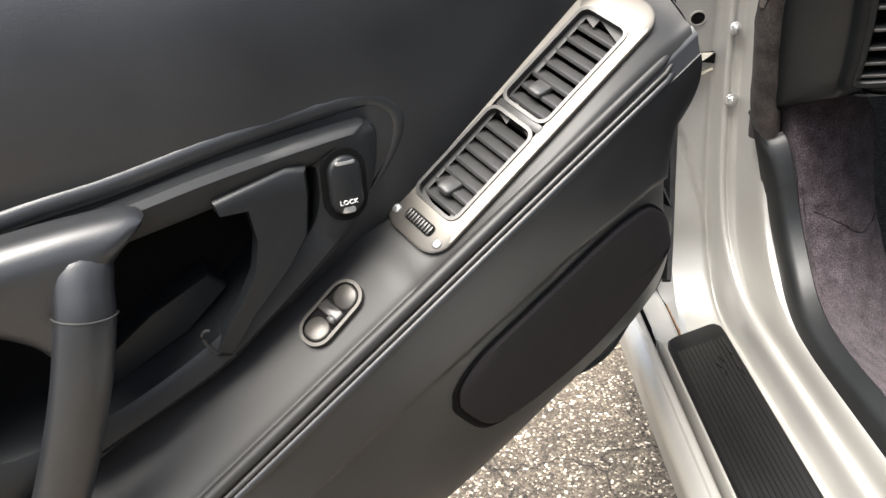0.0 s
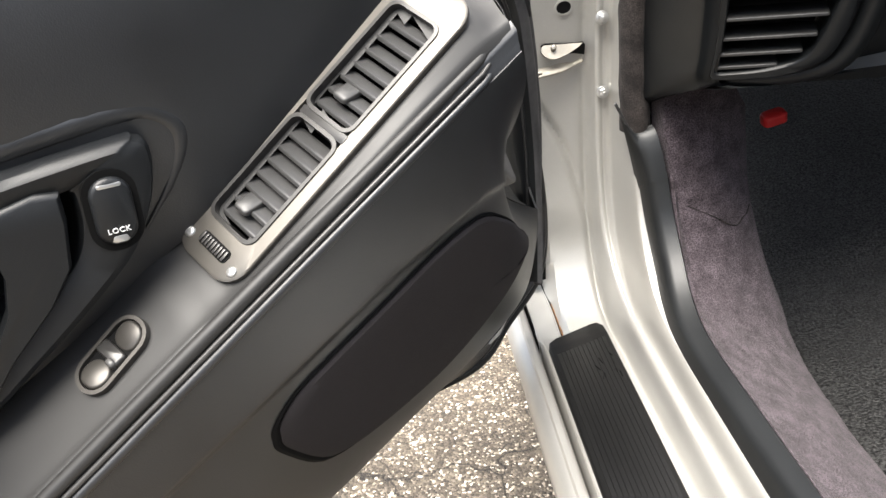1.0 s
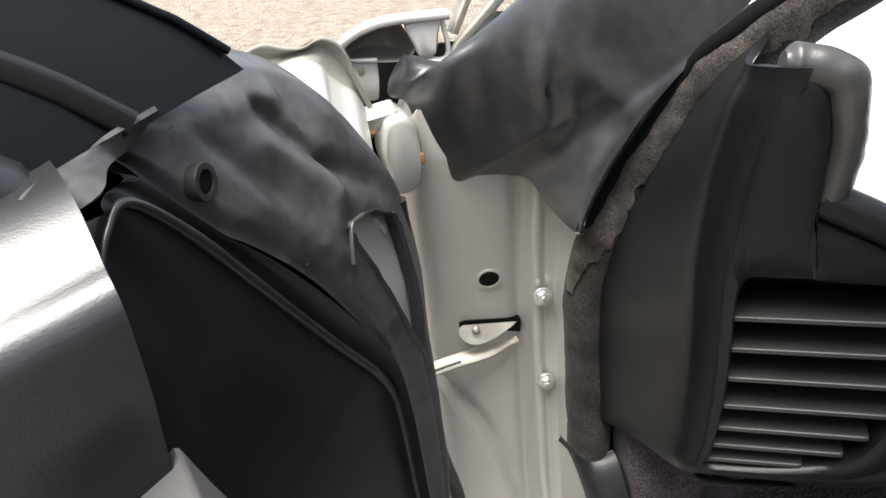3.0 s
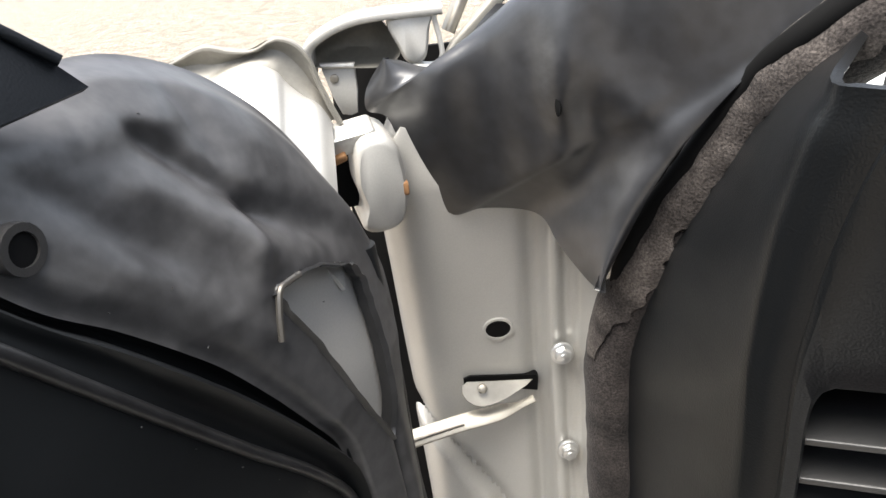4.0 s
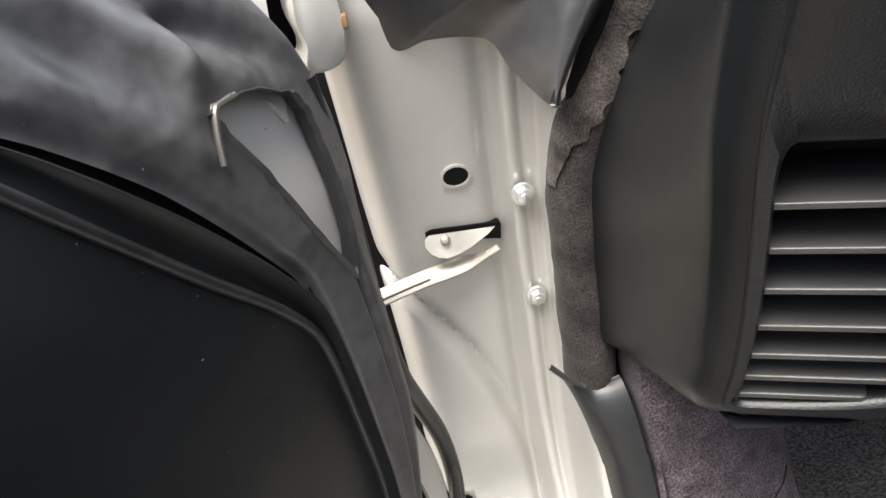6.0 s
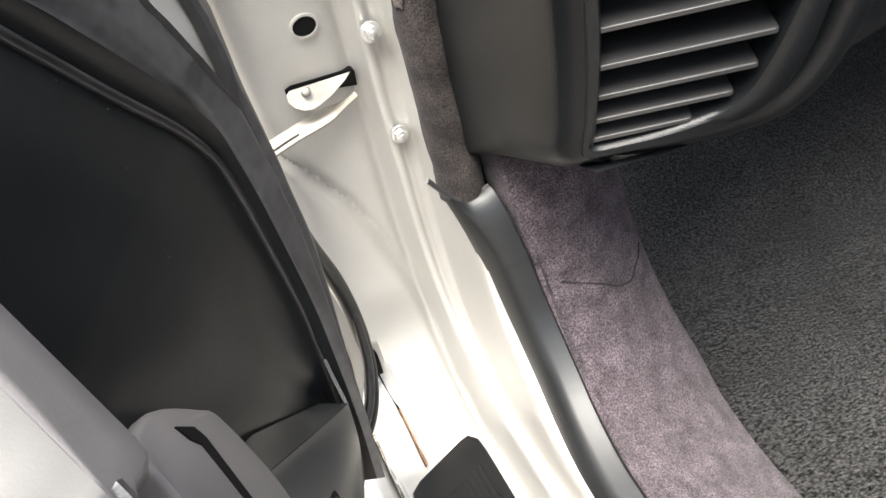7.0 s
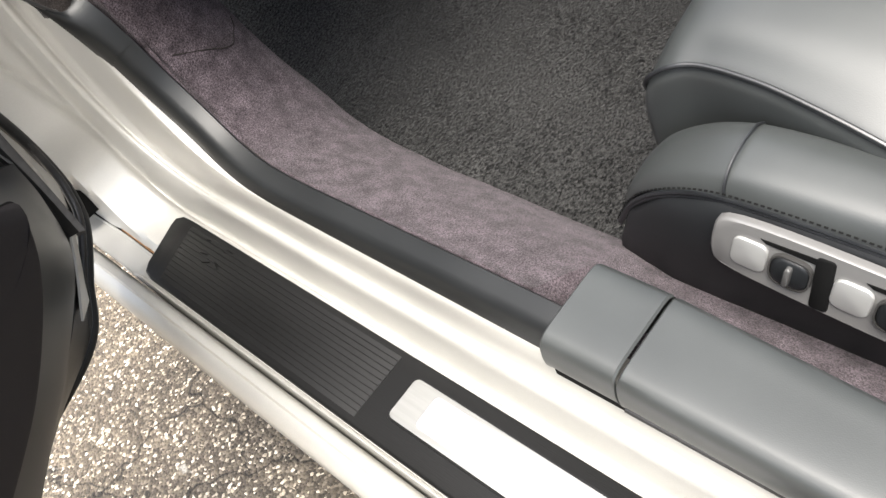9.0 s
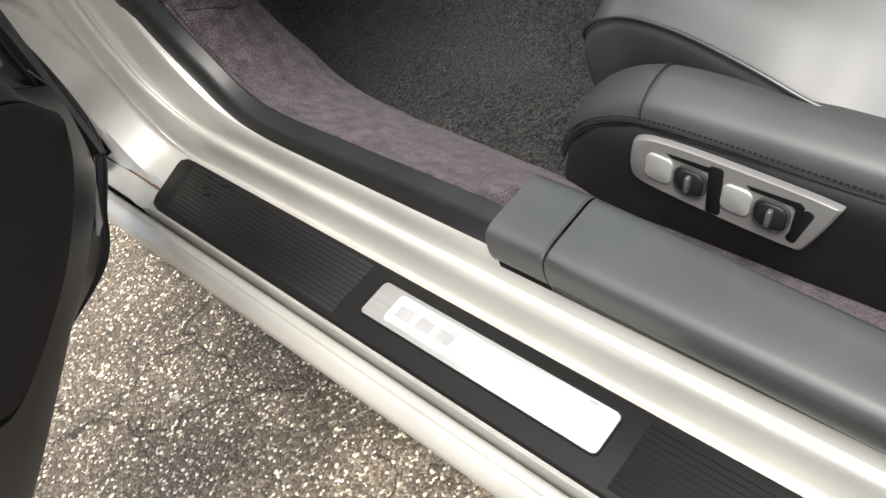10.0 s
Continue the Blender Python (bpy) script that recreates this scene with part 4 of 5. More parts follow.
rows = [[low(ci + (p[0] - ci) * k, cj + (p[1] - cj) * k, off) for p in loop] for k, off in ((1.035, 0.0004), (1.02, 0.0018), (1.0, 0.0008))]
part("grille_groove", grid(rows, True)[0], DARK, door)

# front end of the door
OC = cr([(0.052, 0.874), (0.075, 0.871), (0.10, 0.8695), (0.128, 0.870), (0.160, 0.873), (0.188, 0.869), (0.218, 0.855), (0.2415, 0.833), (0.256, 0.808), (0.265, 0.778), (0.269, 0.750), (0.266, 0.725), (0.2585, 0.704), (0.252, 0.68), (0.249, 0.65), (0.248, 0.610), (0.249, 0.575), (0.240, 0.543), (0.228, 0.520), (0.216, 0.498), (0.206, 0.47), (0.196, 0.44), (0.186, 0.412)], 240)
IC = cr([(0.050, 0.862), (0.063, 0.860), (0.077, 0.851), (0.087, 0.8325), (0.100, 0.8145), (0.117, 0.799), (0.132, 0.783), (0.148, 0.765), (0.165, 0.741), (0.180, 0.717), (0.193, 0.695), (0.197, 0.667), (0.199, 0.636), (0.202, 0.597), (0.204, 0.56), (0.200, 0.517), (0.194, 0.47), (0.18, 0.42)], 240)


def boot_off(z):
    """The boot leans away towards its top."""
    return float(np.interp(z, (0.5, 0.636, 0.717, 0.783, 0.835, 0.88), (0.006, 0.005, 0.0, -0.012, -0.032, -0.052)))


def crease(s, z, a, b, w):
    """1 on the line from a to b, fading to 0 over w at its sides and ends."""
    d = (b[0] - a[0], b[1] - a[1])
    L = math.hypot(*d)
    t = ((s - a[0]) * d[0] + (z - a[1]) * d[1]) / L
    q = ((s - a[0]) * d[1] - (z - a[1]) * d[0]) / L
    end = max(0, -t, t - L)
    return math.exp(-(q / w) ** 2 - (end / (2 * w)) ** 2)


CREASES = (((0.160, 0.846), (0.192, 0.806), 0.0050, -0.0050), ((0.192, 0.806), (0.222, 0.787), 0.008, -0.0055), ((0.150, 0.832), (0.178, 0.800), 0.008, 0.0045), ((0.172, 0.792), (0.178, 0.806), 0.006, 0.0035),
           ((0.205, 0.842), (0.235, 0.792), 0.011, 0.0045), ((0.135, 0.857), (0.168, 0.852), 0.008, 0.0035), ((0.118, 0.842), (0.140, 0.815), 0.006, -0.003), ((0.128, 0.812), (0.160, 0.776), 0.007, 0.004), ((0.186, 0.856), (0.186, 0.826), 0.006, -0.0030))
rows = []
for o, i in zip(OC, IC):
    row = []
    for j in np.linspace(0, 1, 72):
        s, z = lerp(o, i, j)
        soft = ease(0.64, 0.76, z)
        off = boot_off(z) + 0.007 * (math.sin(math.pi * min(1, j * 1.02)) - 0.6)
        off -= (0.004 + 0.008 * ease(0.74, 0.80, z)) * (1 - ease(0.0, 0.14, j)) + 0.005 * (1 - ease(0.0, 0.10, 1 - j))
        mid = math.sin(math.pi * j) ** 0.5
        off += soft * mid * (0.0032 * noise.noise(Vector((s * 24, z * 27, 7))) + 0.0004 * noise.noise(Vector((s * 90, z * 80, 5))) + 0.00015 * noise.noise(Vector((s * 260, z * 260, 1))))
        off += mid * sum(h * crease(s, z, a, b, w) for a, b, w, h in CREASES)
        off -= 0.005 * math.exp(-((j - 0.45) / 0.08) ** 2) * ease(0.74, 0.66, z)
        row.append(ep(s, z, off))
    rows.append(row)
boot_rows = rows


def cover_left(z):
    return -0.030 + (0.7045 - z) if z > 0.508 else 0.1665 - 0.35 * (0.508 - z)


RC = cr([(0.018, 0.832), (0.030, 0.846), (0.043, 0.8505), (0.066, 0.829), (0.087, 0.803), (0.113, 0.770), (0.141, 0.735), (0.167, 0.704), (0.188, 0.674), (0.1955, 0.650), (0.2005, 0.611), (0.205, 0.55), (0.199, 0.500), (0.190, 0.45), (0.180, 0.42)], 140)


def sheet_off(z):
    return float(np.interp(z, (0.5, 0.7, 0.85), (-0.0056, -0.006, -0.021)))


cover_rows = []
for si, zi in RC[6:]:
    left = min(si - 0.003, max(-0.006 if zi < 0.78 else 0.006, cover_left(zi)))
    cover_rows.append([ep(lerp(left, si, t), zi, sheet_off(zi) - 0.003 + 0.003 * t + 0.004 * noise.noise(Vector((t * 3, zi * 14, 3))) * math.sin(math.pi * t)) for t in np.linspace(0, 1, 20)])
part("end_cover", grid(cover_rows)[0], SHEETING, door, "loose black sheet over the front end of the door")
part("cover_rim", sweep(circle(0.0026, 10), [ep(a, b, sheet_off(b) + 0.0005) for a, b in RC[4:132]], up=tuple(EN), scale=lambda t: 0.45 + 0.55 * ease(0.0, 0.25, t)), RUBBER, door, "rolled rim of the black sheet")
# the sheet's upper flange, then the dark gap under the boot
rows = []
for a, b in zip(cr(RC, 90)[8:], cr(IC, 90)[8:]):
    row = []
    for k in np.linspace(0, 1.45, 22):
        s, z = lerp(a, b, k)
        off = lerp(sheet_off(z), boot_off(z) - 0.004, min(1, k)) + 0.0045 * math.exp(-((k - 0.62) / 0.10) ** 2) - 0.004 * math.sin(math.pi * min(1, k / 0.5)) * (k < 0.5) - 0.013 * ease(0.68, 0.84, k) + 0.010 * ease(0.95, 1.3, k)
        row.append(ep(s, z, off))
    rows.append(row)
part("boot_gap", grid(rows)[0], SHEETING, door)
# added black sheet: stops bright leaks and keeps the gaps in shade
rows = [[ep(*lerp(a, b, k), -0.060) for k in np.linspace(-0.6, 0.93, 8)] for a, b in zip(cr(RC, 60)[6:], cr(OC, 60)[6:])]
part("end_shade_back", grid(rows)[0], DARK, door)
rows = []
for j in np.linspace(0, 1, 24):
    a = low(0, j)
    q = a - EA
    s_in = lerp(q.dot(ED) + 0.003, max(-0.004, cover_left(a.z) + 0.006), ease(0.48, 0.66, j))
    b = ep(s_in, a.z + 0.004, -0.0055)
    rows.append([a - EN * 0.002, a.lerp(b, 0.06) + EN * 0.001 * ease(0.48, 0.66, j), a.lerp(b, 0.5), b])
part("end_return", grid(rows)[0], PLASTIC, door, "folded front return of the lower panel")
rows = boot_rows
PATCH = [(0.176, 0.781), (0.1815, 0.7835), (0.1905, 0.7825), (0.2065, 0.7775), (0.225, 0.769), (0.2310, 0.764), (0.2345, 0.757), (0.2355, 0.747), (0.2345, 0.728), (0.2320, 0.705), (0.2275, 0.682), (0.2215, 0.680), (0.2120, 0.697), (0.2030, 0.715), (0.1935, 0.738), (0.1870, 0.757), (0.1795, 0.772)]


def in_patch(i, j):
    m = (rows[i][j] + rows[i + 1][j + 1]) / 2
    q = m - EA
    return inside((q.dot(ED), q.z), PATCH)


part("rubber_boot", grid(rows, skip=in_patch)[0], BOOT, door, "creased black rubber boot at the hinge end")
rows_patch = []
for z in np.linspace(0.800, 0.660, 16):
    edge = float(np.interp(z, (0.66, 0.70, 0.75, 0.80), (0.236, 0.240, 0.249, 0.244)))
    left_s = float(np.interp(z, (0.66, 0.70, 0.75, 0.80), (0.208, 0.194, 0.172, 0.160)))
    rows_patch.append([ep(q, z, boot_off(z) - 0.0075) for q in np.linspace(left_s, edge, 8)])
bm = grid(rows_patch)[0]
part("shell_patch", bm, PAINT, door, "bare silver door shell showing through the boot")


def on_boot(s, z):
    return min((p for r in boot_rows for p in r), key=lambda p: ((p - EA).dot(ED) - s) ** 2 + (p.z - z) ** 2)


rim = [on_boot(*p) for p in round_loop(PATCH, 3)]
bm, V = grid([[p + EN * b + ED * a for p in rim] for a, b in ((0.0018, 0.0), (0.0, 0.0022), (-0.0018, 0.0), (0.0, -0.006))] , True)
part("patch_rim", bm, RUBBER, door)
bm = sweep(circle(0.0014, 8), cr([on_boot(*p) + EN * 0.0014 for p in ((0.1905, 0.7825), (0.1815, 0.7835), (0.1765, 0.781), (0.1725, 0.773), (0.170, 0.764))], 18))
part("boot_edge", bm, VENT_GREY, door, "worn pale edge of the rubber boot")
# seal round the door edge and along its foot, with the silver hem inside it
TURN = ep(0.200, 0.287, -0.082)
HEM = cr([ep(0.250, 0.765, -0.012), ep(0.253, 0.70, -0.010), ep(0.254, 0.645, -0.010), ep(0.262, 0.60, -0.012), ep(0.275, 0.565, -0.015), ep(0.293, 0.530, -0.018), ep(0.313, 0.482, -0.018), ep(0.322, 0.44, -0.018), ep(0.320, 0.405, -0.018), ep(0.308, 0.376, -0.019), ep(0.285, 0.350, -0.026), ep(0.250, 0.318, -0.052), TURN, TURN + DU * 0.12, TURN + DU * 0.34, TURN + DU * 0.80], 160)
part("edge_seal", sweep(circle(0.0062, 12), HEM, up=(0.6, -0.6, 0.3)), PLASTIC, door, "black rubber seal round the door edge")
part("edge_seal", sweep(circle(0.0042, 10), [Vector(tuple(p)) - EN * 0.004 + Vector((0.004, -0.004, 0.009)) * min(1, max(0, (k - 34) / 14)) for k, p in enumerate(HEM)], up=(0.6, -0.6, 0.3)), RUBBER, door, "inner lip of the door edge seal")
LOW_EDGE = [low(i, 1.0) for i in (0.0, 0.10, 0.22, 0.36, 0.46, 0.57, 0.71, 0.86, 1.0)]
HEM_EDGE = [ep(0.276, 0.545, -0.020), ep(0.304, 0.475, -0.022), ep(0.311, 0.43, -0.022), ep(0.302, 0.388, -0.023), ep(0.248, 0.33, -0.050), TURN, TURN + DU * 0.12, TURN + DU * 0.34, TURN + DU * 0.80]
A, B = cr(LOW_EDGE, 60), cr(HEM_EDGE, 60)
rows = [[lerp(a, b, k) - np.array(tuple(EN)) * 0.006 * math.sin(math.pi * k) for k in np.linspace(0, 1, 8)] for a, b in zip(A, B)]
part("door_foot", sheet(rows, 0.002), PLASTIC, door, "black underside of the door")
rows = [[lerp(a, b, k) + np.array(tuple(EN)) * 0.003 for k in (0.66, 0.76, 0.86, 0.95)] for a, b in zip(A[2:33], B[2:33])]
part("shell_edge", sheet(rows, 0.002), PAINT, door, "silver edge of the door shell")
A = cr([dp(0.284, 0.170, 0.850), ep(0.030, 0.858, -0.0195), ep(0.050, 0.860, -0.030), ep(0.075, 0.858, -0.040), ep(0.100, 0.861, -0.0445), ep(0.130, 0.864, -0.046), ep(0.158, 0.868, -0.049)], 40)
B = cr([dp(0.284, 0.176, 0.861), dp(0.276, 0.163, 0.864), dp(0.258, 0.148, 0.866), dp(0.236, 0.1325, 0.868), dp(0.218, 0.117, 0.869), dp(0.20, 0.10, 0.8705), dp(0.172, 0.078, 0.8715)], 40)
rows = [[Vector(tuple(lerp(a, b, k))) + Vector((0, 0, 0.001 * math.sin(math.pi * k) + 0.0015 * math.sin(math.pi * k) * noise.noise(Vector((q * 0.15, k * 3, 0))))) for k in np.linspace(0, 1, 10)] for q, (a, b) in enumerate(zip(A[4:24], B[4:24]))]
part("boot_flap", sheet(rows, 0.002), BOOT, door, "black rubber flap over the door top")
# lint and dust on the rubber
random.seed(11)
bm = bmesh.new()
for k in range(46):
    s, z = random.uniform(0.05, 0.22), random.uniform(0.52, 0.86)
    p = min((q for r in boot_rows[::6] for q in r[::4]) if k % 2 else (q for r in cover_rows[::6] for q in r[::3]), key=lambda p: ((p - EA).dot(ED) - s) ** 2 + (p.z - z) ** 2)
    slab(rrect(random.uniform(0.0003, 0.0012), 0.0003, 0.0001, 1), 0.0, 0.0004, basis(p + EN * 0.0003, ED * random.uniform(-1, 1) + Vector((0, 0, random.uniform(-1, 1))), EN.cross(Vector((0.3, 0.2, 1)))), 0, bm)
part("lint", bm, SLAT, door, "pale specks of lint and dust")["kind"] = "stuff"
# boot hole, its shaded inside painted as a near-black disc
bh = on_boot(0.0995, 0.835)
m = basis(bh - EN * 0.001, ED, (0, 0.1, 1))
part("boot_hole", slab(circle(0.0052, 20), -0.004, 0.0026, m), DARK, door, "round hole in the rubber boot")
part("boot_hole_rim", ring(circle(0.0078, 20), circle(0.0051, 20), -0.004, 0.0036, m), GREY_PLASTIC, door)
# grey bracket between the lower panel and the black sheet
EM = basis((-0.1228, 0.1139, 0.6265), (0.1079, 0.9942, 0), (-0.33, 0.03, 0.94))
BRK = round_loop([(0.0330, 0.0450), (0.0530, 0.0380), (0.0690, 0.0134), (0.0716, 0.0010), (0.0560, -0.0320), (0.0424, -0.0347), (-0.0014, 0.0023), (0.0080, 0.0130), (0.0206, 0.0275)], 4)
part("end_bracket", slab([tuple(p) for p in BRK], -0.010, 0.0, EM, 0.003), BRACKET, door, "grey plastic bracket with a slit")
part("bracket_slit", slab([(0.0500, 0.0285), (0.0555, 0.0190), (0.0540, 0.0130), (0.0372, -0.0098), (0.0345, -0.0075), (0.0495, 0.0150), (0.0485, 0.0210)], -0.006, 0.0009, EM), DARK, door)

# window corner on top of the door
m = basis(dp(0, 0.138, 0), -DU, (0, 0, 1))
sail = [(0.268, 0.845), (0.268, 0.856), (0.274, 0.868), (0.286, 0.878), (0.310, 0.890), (0.345, 0.902), (0.40, 0.915), (0.60, 0.93), (0.62, 0.88), (0.60, 0.83), (0.4, 0.828), (0.3, 0.838)]
rows = []
for k, n in ((1.0, -0.02), (1.0, 0.006), (0.985, 0.016), (0.95, 0.022), (0.85, 0.025), (0.5, 0.026)):
    rows.append([m @ Vector((-0.44 - (x - 0.44) * k, 0.88 + (y - 0.88) * k, n)) for x, y in sail])
bm, V = grid(rows, True)
bm.faces.new(V[-1])
bm.faces.new(list(reversed(V[0])))
part("mirror_sail", bm, LEATHER, door, "rounded black cover in the window corner")


def rising(u, n, z, t, back=0.0):
    """A point on a line of the raked window corner, t of its length up from the boot."""
    return dp(u + 0.26 * t, n - 0.02 * t - back, z + 0.168 * t + 0.005 * min(1, 12 * t))


bm = sweep(rrect(0.006, 0.010, 0.0025, 3), [rising(0.238, 0.133, 0.868, t) for t in np.linspace(0, 1, 30)])
part("window_channel", bm, PLASTIC, door, "black window channel")
bm = sweep(circle(0.0018, 10), [rising(0.184, 0.103, 0.8755, t) for t in np.linspace(0.02, 1, 30)])
part("window_strip", bm, DASH_END, door, "black window strip")
FAN = ((0.184, 0.103, 0.8755), (0.206, 0.115, 0.8730), (0.236, 0.1315, 0.8685), (0.266, 0.150, 0.864), (0.296, 0.158, 0.855))
rows = [[rising(u, n, z - 0.004 * (t == 0), t, 0.002) for u, n, z in FAN] for t in np.linspace(0, 1, 20)]
part("window_corner", sheet(rows, 0.004), DASH_END, door, "black corner piece of the window")

# ---- hinge corner: fender, hinge, pillar boot ----
arch = cr([(-0.084, 0.445, 0.826), (-0.0824, 0.440, 0.8410), (-0.0719, 0.438, 0.8485), (-0.0587, 0.437, 0.8528), (-0.045, 0.437, 0.8540), (-0.0315, 0.437, 0.8540), (-0.012, 0.438, 0.8535)], 40)
fender = part("front_fender", sweep(rrect(0.0055, 0.016, 0.0022, 3), arch, up=(0, -1, 0)), PAINT, car, "silver edge of the front fender")
CUP = [(-0.0815, 0.8385), (-0.0743, 0.8461), (-0.0647, 0.8511), (-0.0543, 0.8522), (-0.0446, 0.8515), (-0.0405, 0.8455), (-0.0375, 0.8392), (-0.0360, 0.8334), (-0.0418, 0.8280), (-0.0495, 0.8276), (-0.065, 0.8292), (-0.0804, 0.8315)]
loop = round_loop(CUP, 4)
rows = [[(-0.059 + (x + 0.059) * k, y, 0.838 + (z - 0.838) * k) for x, z in loop] for k, y in ((1.02, 0.436), (1.0, 0.444), (0.92, 0.452), (0.7, 0.459), (0.35, 0.462))]
bm, V = grid(rows, True)
bm.faces.new(V[-1])
part("fender_back", bm, PAINT_SHADED, fender, "hollow inner face of the fender, shade put into darker paint")
m = basis((-0.0285, 0.436, 0.840), (1, 0, 0), (0, 0, 1))
part("fender_lobe", slab(round_loop([(-0.0115, 0.012), (0.0105, 0.013), (0.0095, 0.004), (0.0065, -0.009), (0.002, -0.0125), (-0.004, -0.0115), (-0.0075, -0.004)], 5), -0.01, 0.0035, m, 0.003), PAINT, fender)
part("fender_strip", sweep(rrect(0.0028, 0.010, 0.0012, 3), cr([(-0.0162, 0.438, 0.853), (-0.0155, 0.438, 0.845), (-0.0140, 0.438, 0.836), (-0.0142, 0.438, 0.828), (-0.0185, 0.438, 0.8245), (-0.0300, 0.438, 0.8262)], 24), up=(0, -1, 0)), PAINT, fender)
m = basis((-0.0695, 0.440, 0.818), (1, 0, 0), (0, 0, 1))
part("fender_bracket", slab([(-0.0095, 0.014), (0.009, 0.0125), (0.0085, -0.002), (0.0065, -0.0145), (0.003, -0.0155), (-0.0015, -0.0145), (-0.0055, -0.004)], -0.003, 0.0, m, 0.001), PAINT, fender)
part("bracket_screw", slab(circle(0.0024, 14), 0.0, 0.0012, m @ Matrix.Translation((-0.0027, 0.0054, 0)), 0.0006), ZINC, fender, "small screw")
# wavy flange in front of the door gap, and the lit door skin under it
TOP = cr([(-0.158, 0.843), (-0.1445, 0.8478), (-0.1296, 0.8526), (-0.1168, 0.8496), (-0.1062, 0.8488), (-0.0974, 0.852), (-0.0918, 0.8526), (-0.0845, 0.8488), (-0.0793, 0.8409), (-0.0771, 0.8311), (-0.0737, 0.8196), (-0.0695, 0.8080)], 60)
FOOT = cr([(-0.156, 0.8425), (-0.146, 0.837), (-0.1346, 0.8329), (-0.1193, 0.8392), (-0.1079, 0.841), (-0.0977, 0.8378), (-0.0935, 0.8318), (-0.0867, 0.8241), (-0.0795, 0.8181), (-0.0745, 0.8080)], 60)
rows = []
for a, b in zip(TOP, FOOT):
    rows.append(cr([(a[0], 0.422, a[1] - 0.004), (a[0], 0.414, a[1]), (a[0], 0.410, a[1] - 0.0015), (lerp(a[0], b[0], 0.5), 0.416, lerp(a[1], b[1], 0.5)), (b[0], 0.410, b[1]), (b[0], 0.413, b[1] - 0.006)], 18))
# the darker paint gives the flange its shaded tone
part("fender_flange", sheet(rows, -0.002), PAINT_SHADED, fender, "wavy silver flange of the fender")
rows = [cr([(b[0], 0.409, b[1] - 0.0015), (b[0], 0.402, b[1] - 0.002), (b[0] + 0.001, 0.386, b[1] - 0.012), (b[0] + 0.002, 0.360, b[1] - 0.030), (b[0] + 0.003, 0.33, b[1] - 0.054)], 14) for b in FOOT]
rows = [[Vector(tuple(p)) + Vector((0, 0, 0.0012 * noise.noise(Vector((p[0] * 70, p[1] * 60, 2))))) for p in r] for r in rows]
part("skin_edge", sheet(rows, 0.002), PAINT, door, "bright silver edge of the door skin")
part("pillar_edge", sweep(rrect(0.006, 0.007, 0.002, 3), [(-0.0115, 0.436, 0.826), (-0.006, 0.437, 0.834), (0.006, 0.440, 0.844), (0.032, 0.448, 0.866)]), PAINT_SHADED, car, "silver edge of the windscreen pillar")
part("pillar_edge", sweep(rrect(0.009, 0.006, 0.002, 3), [(-0.0095, 0.444, 0.840), (-0.003, 0.446, 0.852), (0.006, 0.450, 0.868)]), ZINC, car, "worn edge of the windscreen pillar")
# black sheet added behind the fender to draw the shade of the gap
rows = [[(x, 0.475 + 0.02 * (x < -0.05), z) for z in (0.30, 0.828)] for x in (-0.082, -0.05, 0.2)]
part("gap_shade_back", sheet(rows, 0.004), DARK, fender)
m = basis((-0.058, 0.410, 0.775), (1, 0.25, 0), (0, -0.1, 1))
body = round_loop([(-0.006, 0.024), (0.006, 0.027), (0.0145, 0.018), (0.017, -0.006), (0.012, -0.024), (0.0, -0.028), (-0.009, -0.024), (-0.0065, -0.012), (-0.0095, 0.004)], 4)
hinge = part("upper_hinge", slab([tuple(p) for p in body], -0.02, 0.010, m, 0.005), PAINT, car, "silver painted upper door hinge")
m2 = basis((-0.0715, 0.408, 0.7985), (1, 0.2, 0.12), (0, -0.4, 1))
part("hinge_arm", slab(rrect(0.038, 0.011, 0.003, 3), -0.008, 0.006, m2, 0.002), PAINT, hinge)
part("hinge_pocket", slab(rrect(0.020, 0.030, 0.004, 3), -0.012, -0.004, basis((-0.070, 0.414, 0.772), (1, 0.2, 0), (0, -0.1, 1)), 0.001), DARK, hinge)
part("hinge_rust", slab(rrect(0.010, 0.004, 0.001, 2), 0.0, 0.007, basis((-0.0745, 0.407, 0.7925), (1, 0.2, 0.3), (0, -0.4, 1)), 0.001), RUST, hinge, "rust stain")
part("hinge_rust", slab(rrect(0.003, 0.008, 0.001, 2), 0.0, 0.0105, m @ Matrix.Translation((0.0155, -0.004, 0)), 0.001), RUST, hinge, "rust stain")

boot = thing("pillar_boot", (0.0, 0.39, 0.76), "creased black rubber cover over the pillar top", "rubber cover")
LEFT = cr([(-0.0439, 0.425, 0.8345), (-0.0546, 0.424, 0.8204), (-0.0564, 0.423, 0.809), (-0.047, 0.421, 0.805), (-0.0415, 0.420, 0.792), (-0.030, 0.420, 0.766), (-0.0189, 0.422, 0.7455), (-0.002, 0.418, 0.7485), (0.0185, 0.410, 0.7485), (0.0285, 0.400, 0.7465), (0.0335, 0.385, 0.7380), (0.0415, 0.366, 0.7290), (0.0470, 0.354, 0.7250)], 90)
RIGHT = cr([(-0.037, 0.424, 0.8325), (-0.022, 0.422, 0.8275), (-0.008, 0.418, 0.8305), (0.018, 0.402, 0.857), (0.06, 0.365, 0.890), (0.115, 0.322, 0.906), (0.138, 0.306, 0.886), (0.125, 0.312, 0.858), (0.112, 0.319, 0.843), (0.100, 0.325, 0.828), (0.087, 0.333, 0.809), (0.073, 0.340, 0.786), (0.060, 0.347, 0.756), (0.0495, 0.353, 0.730)], 90)
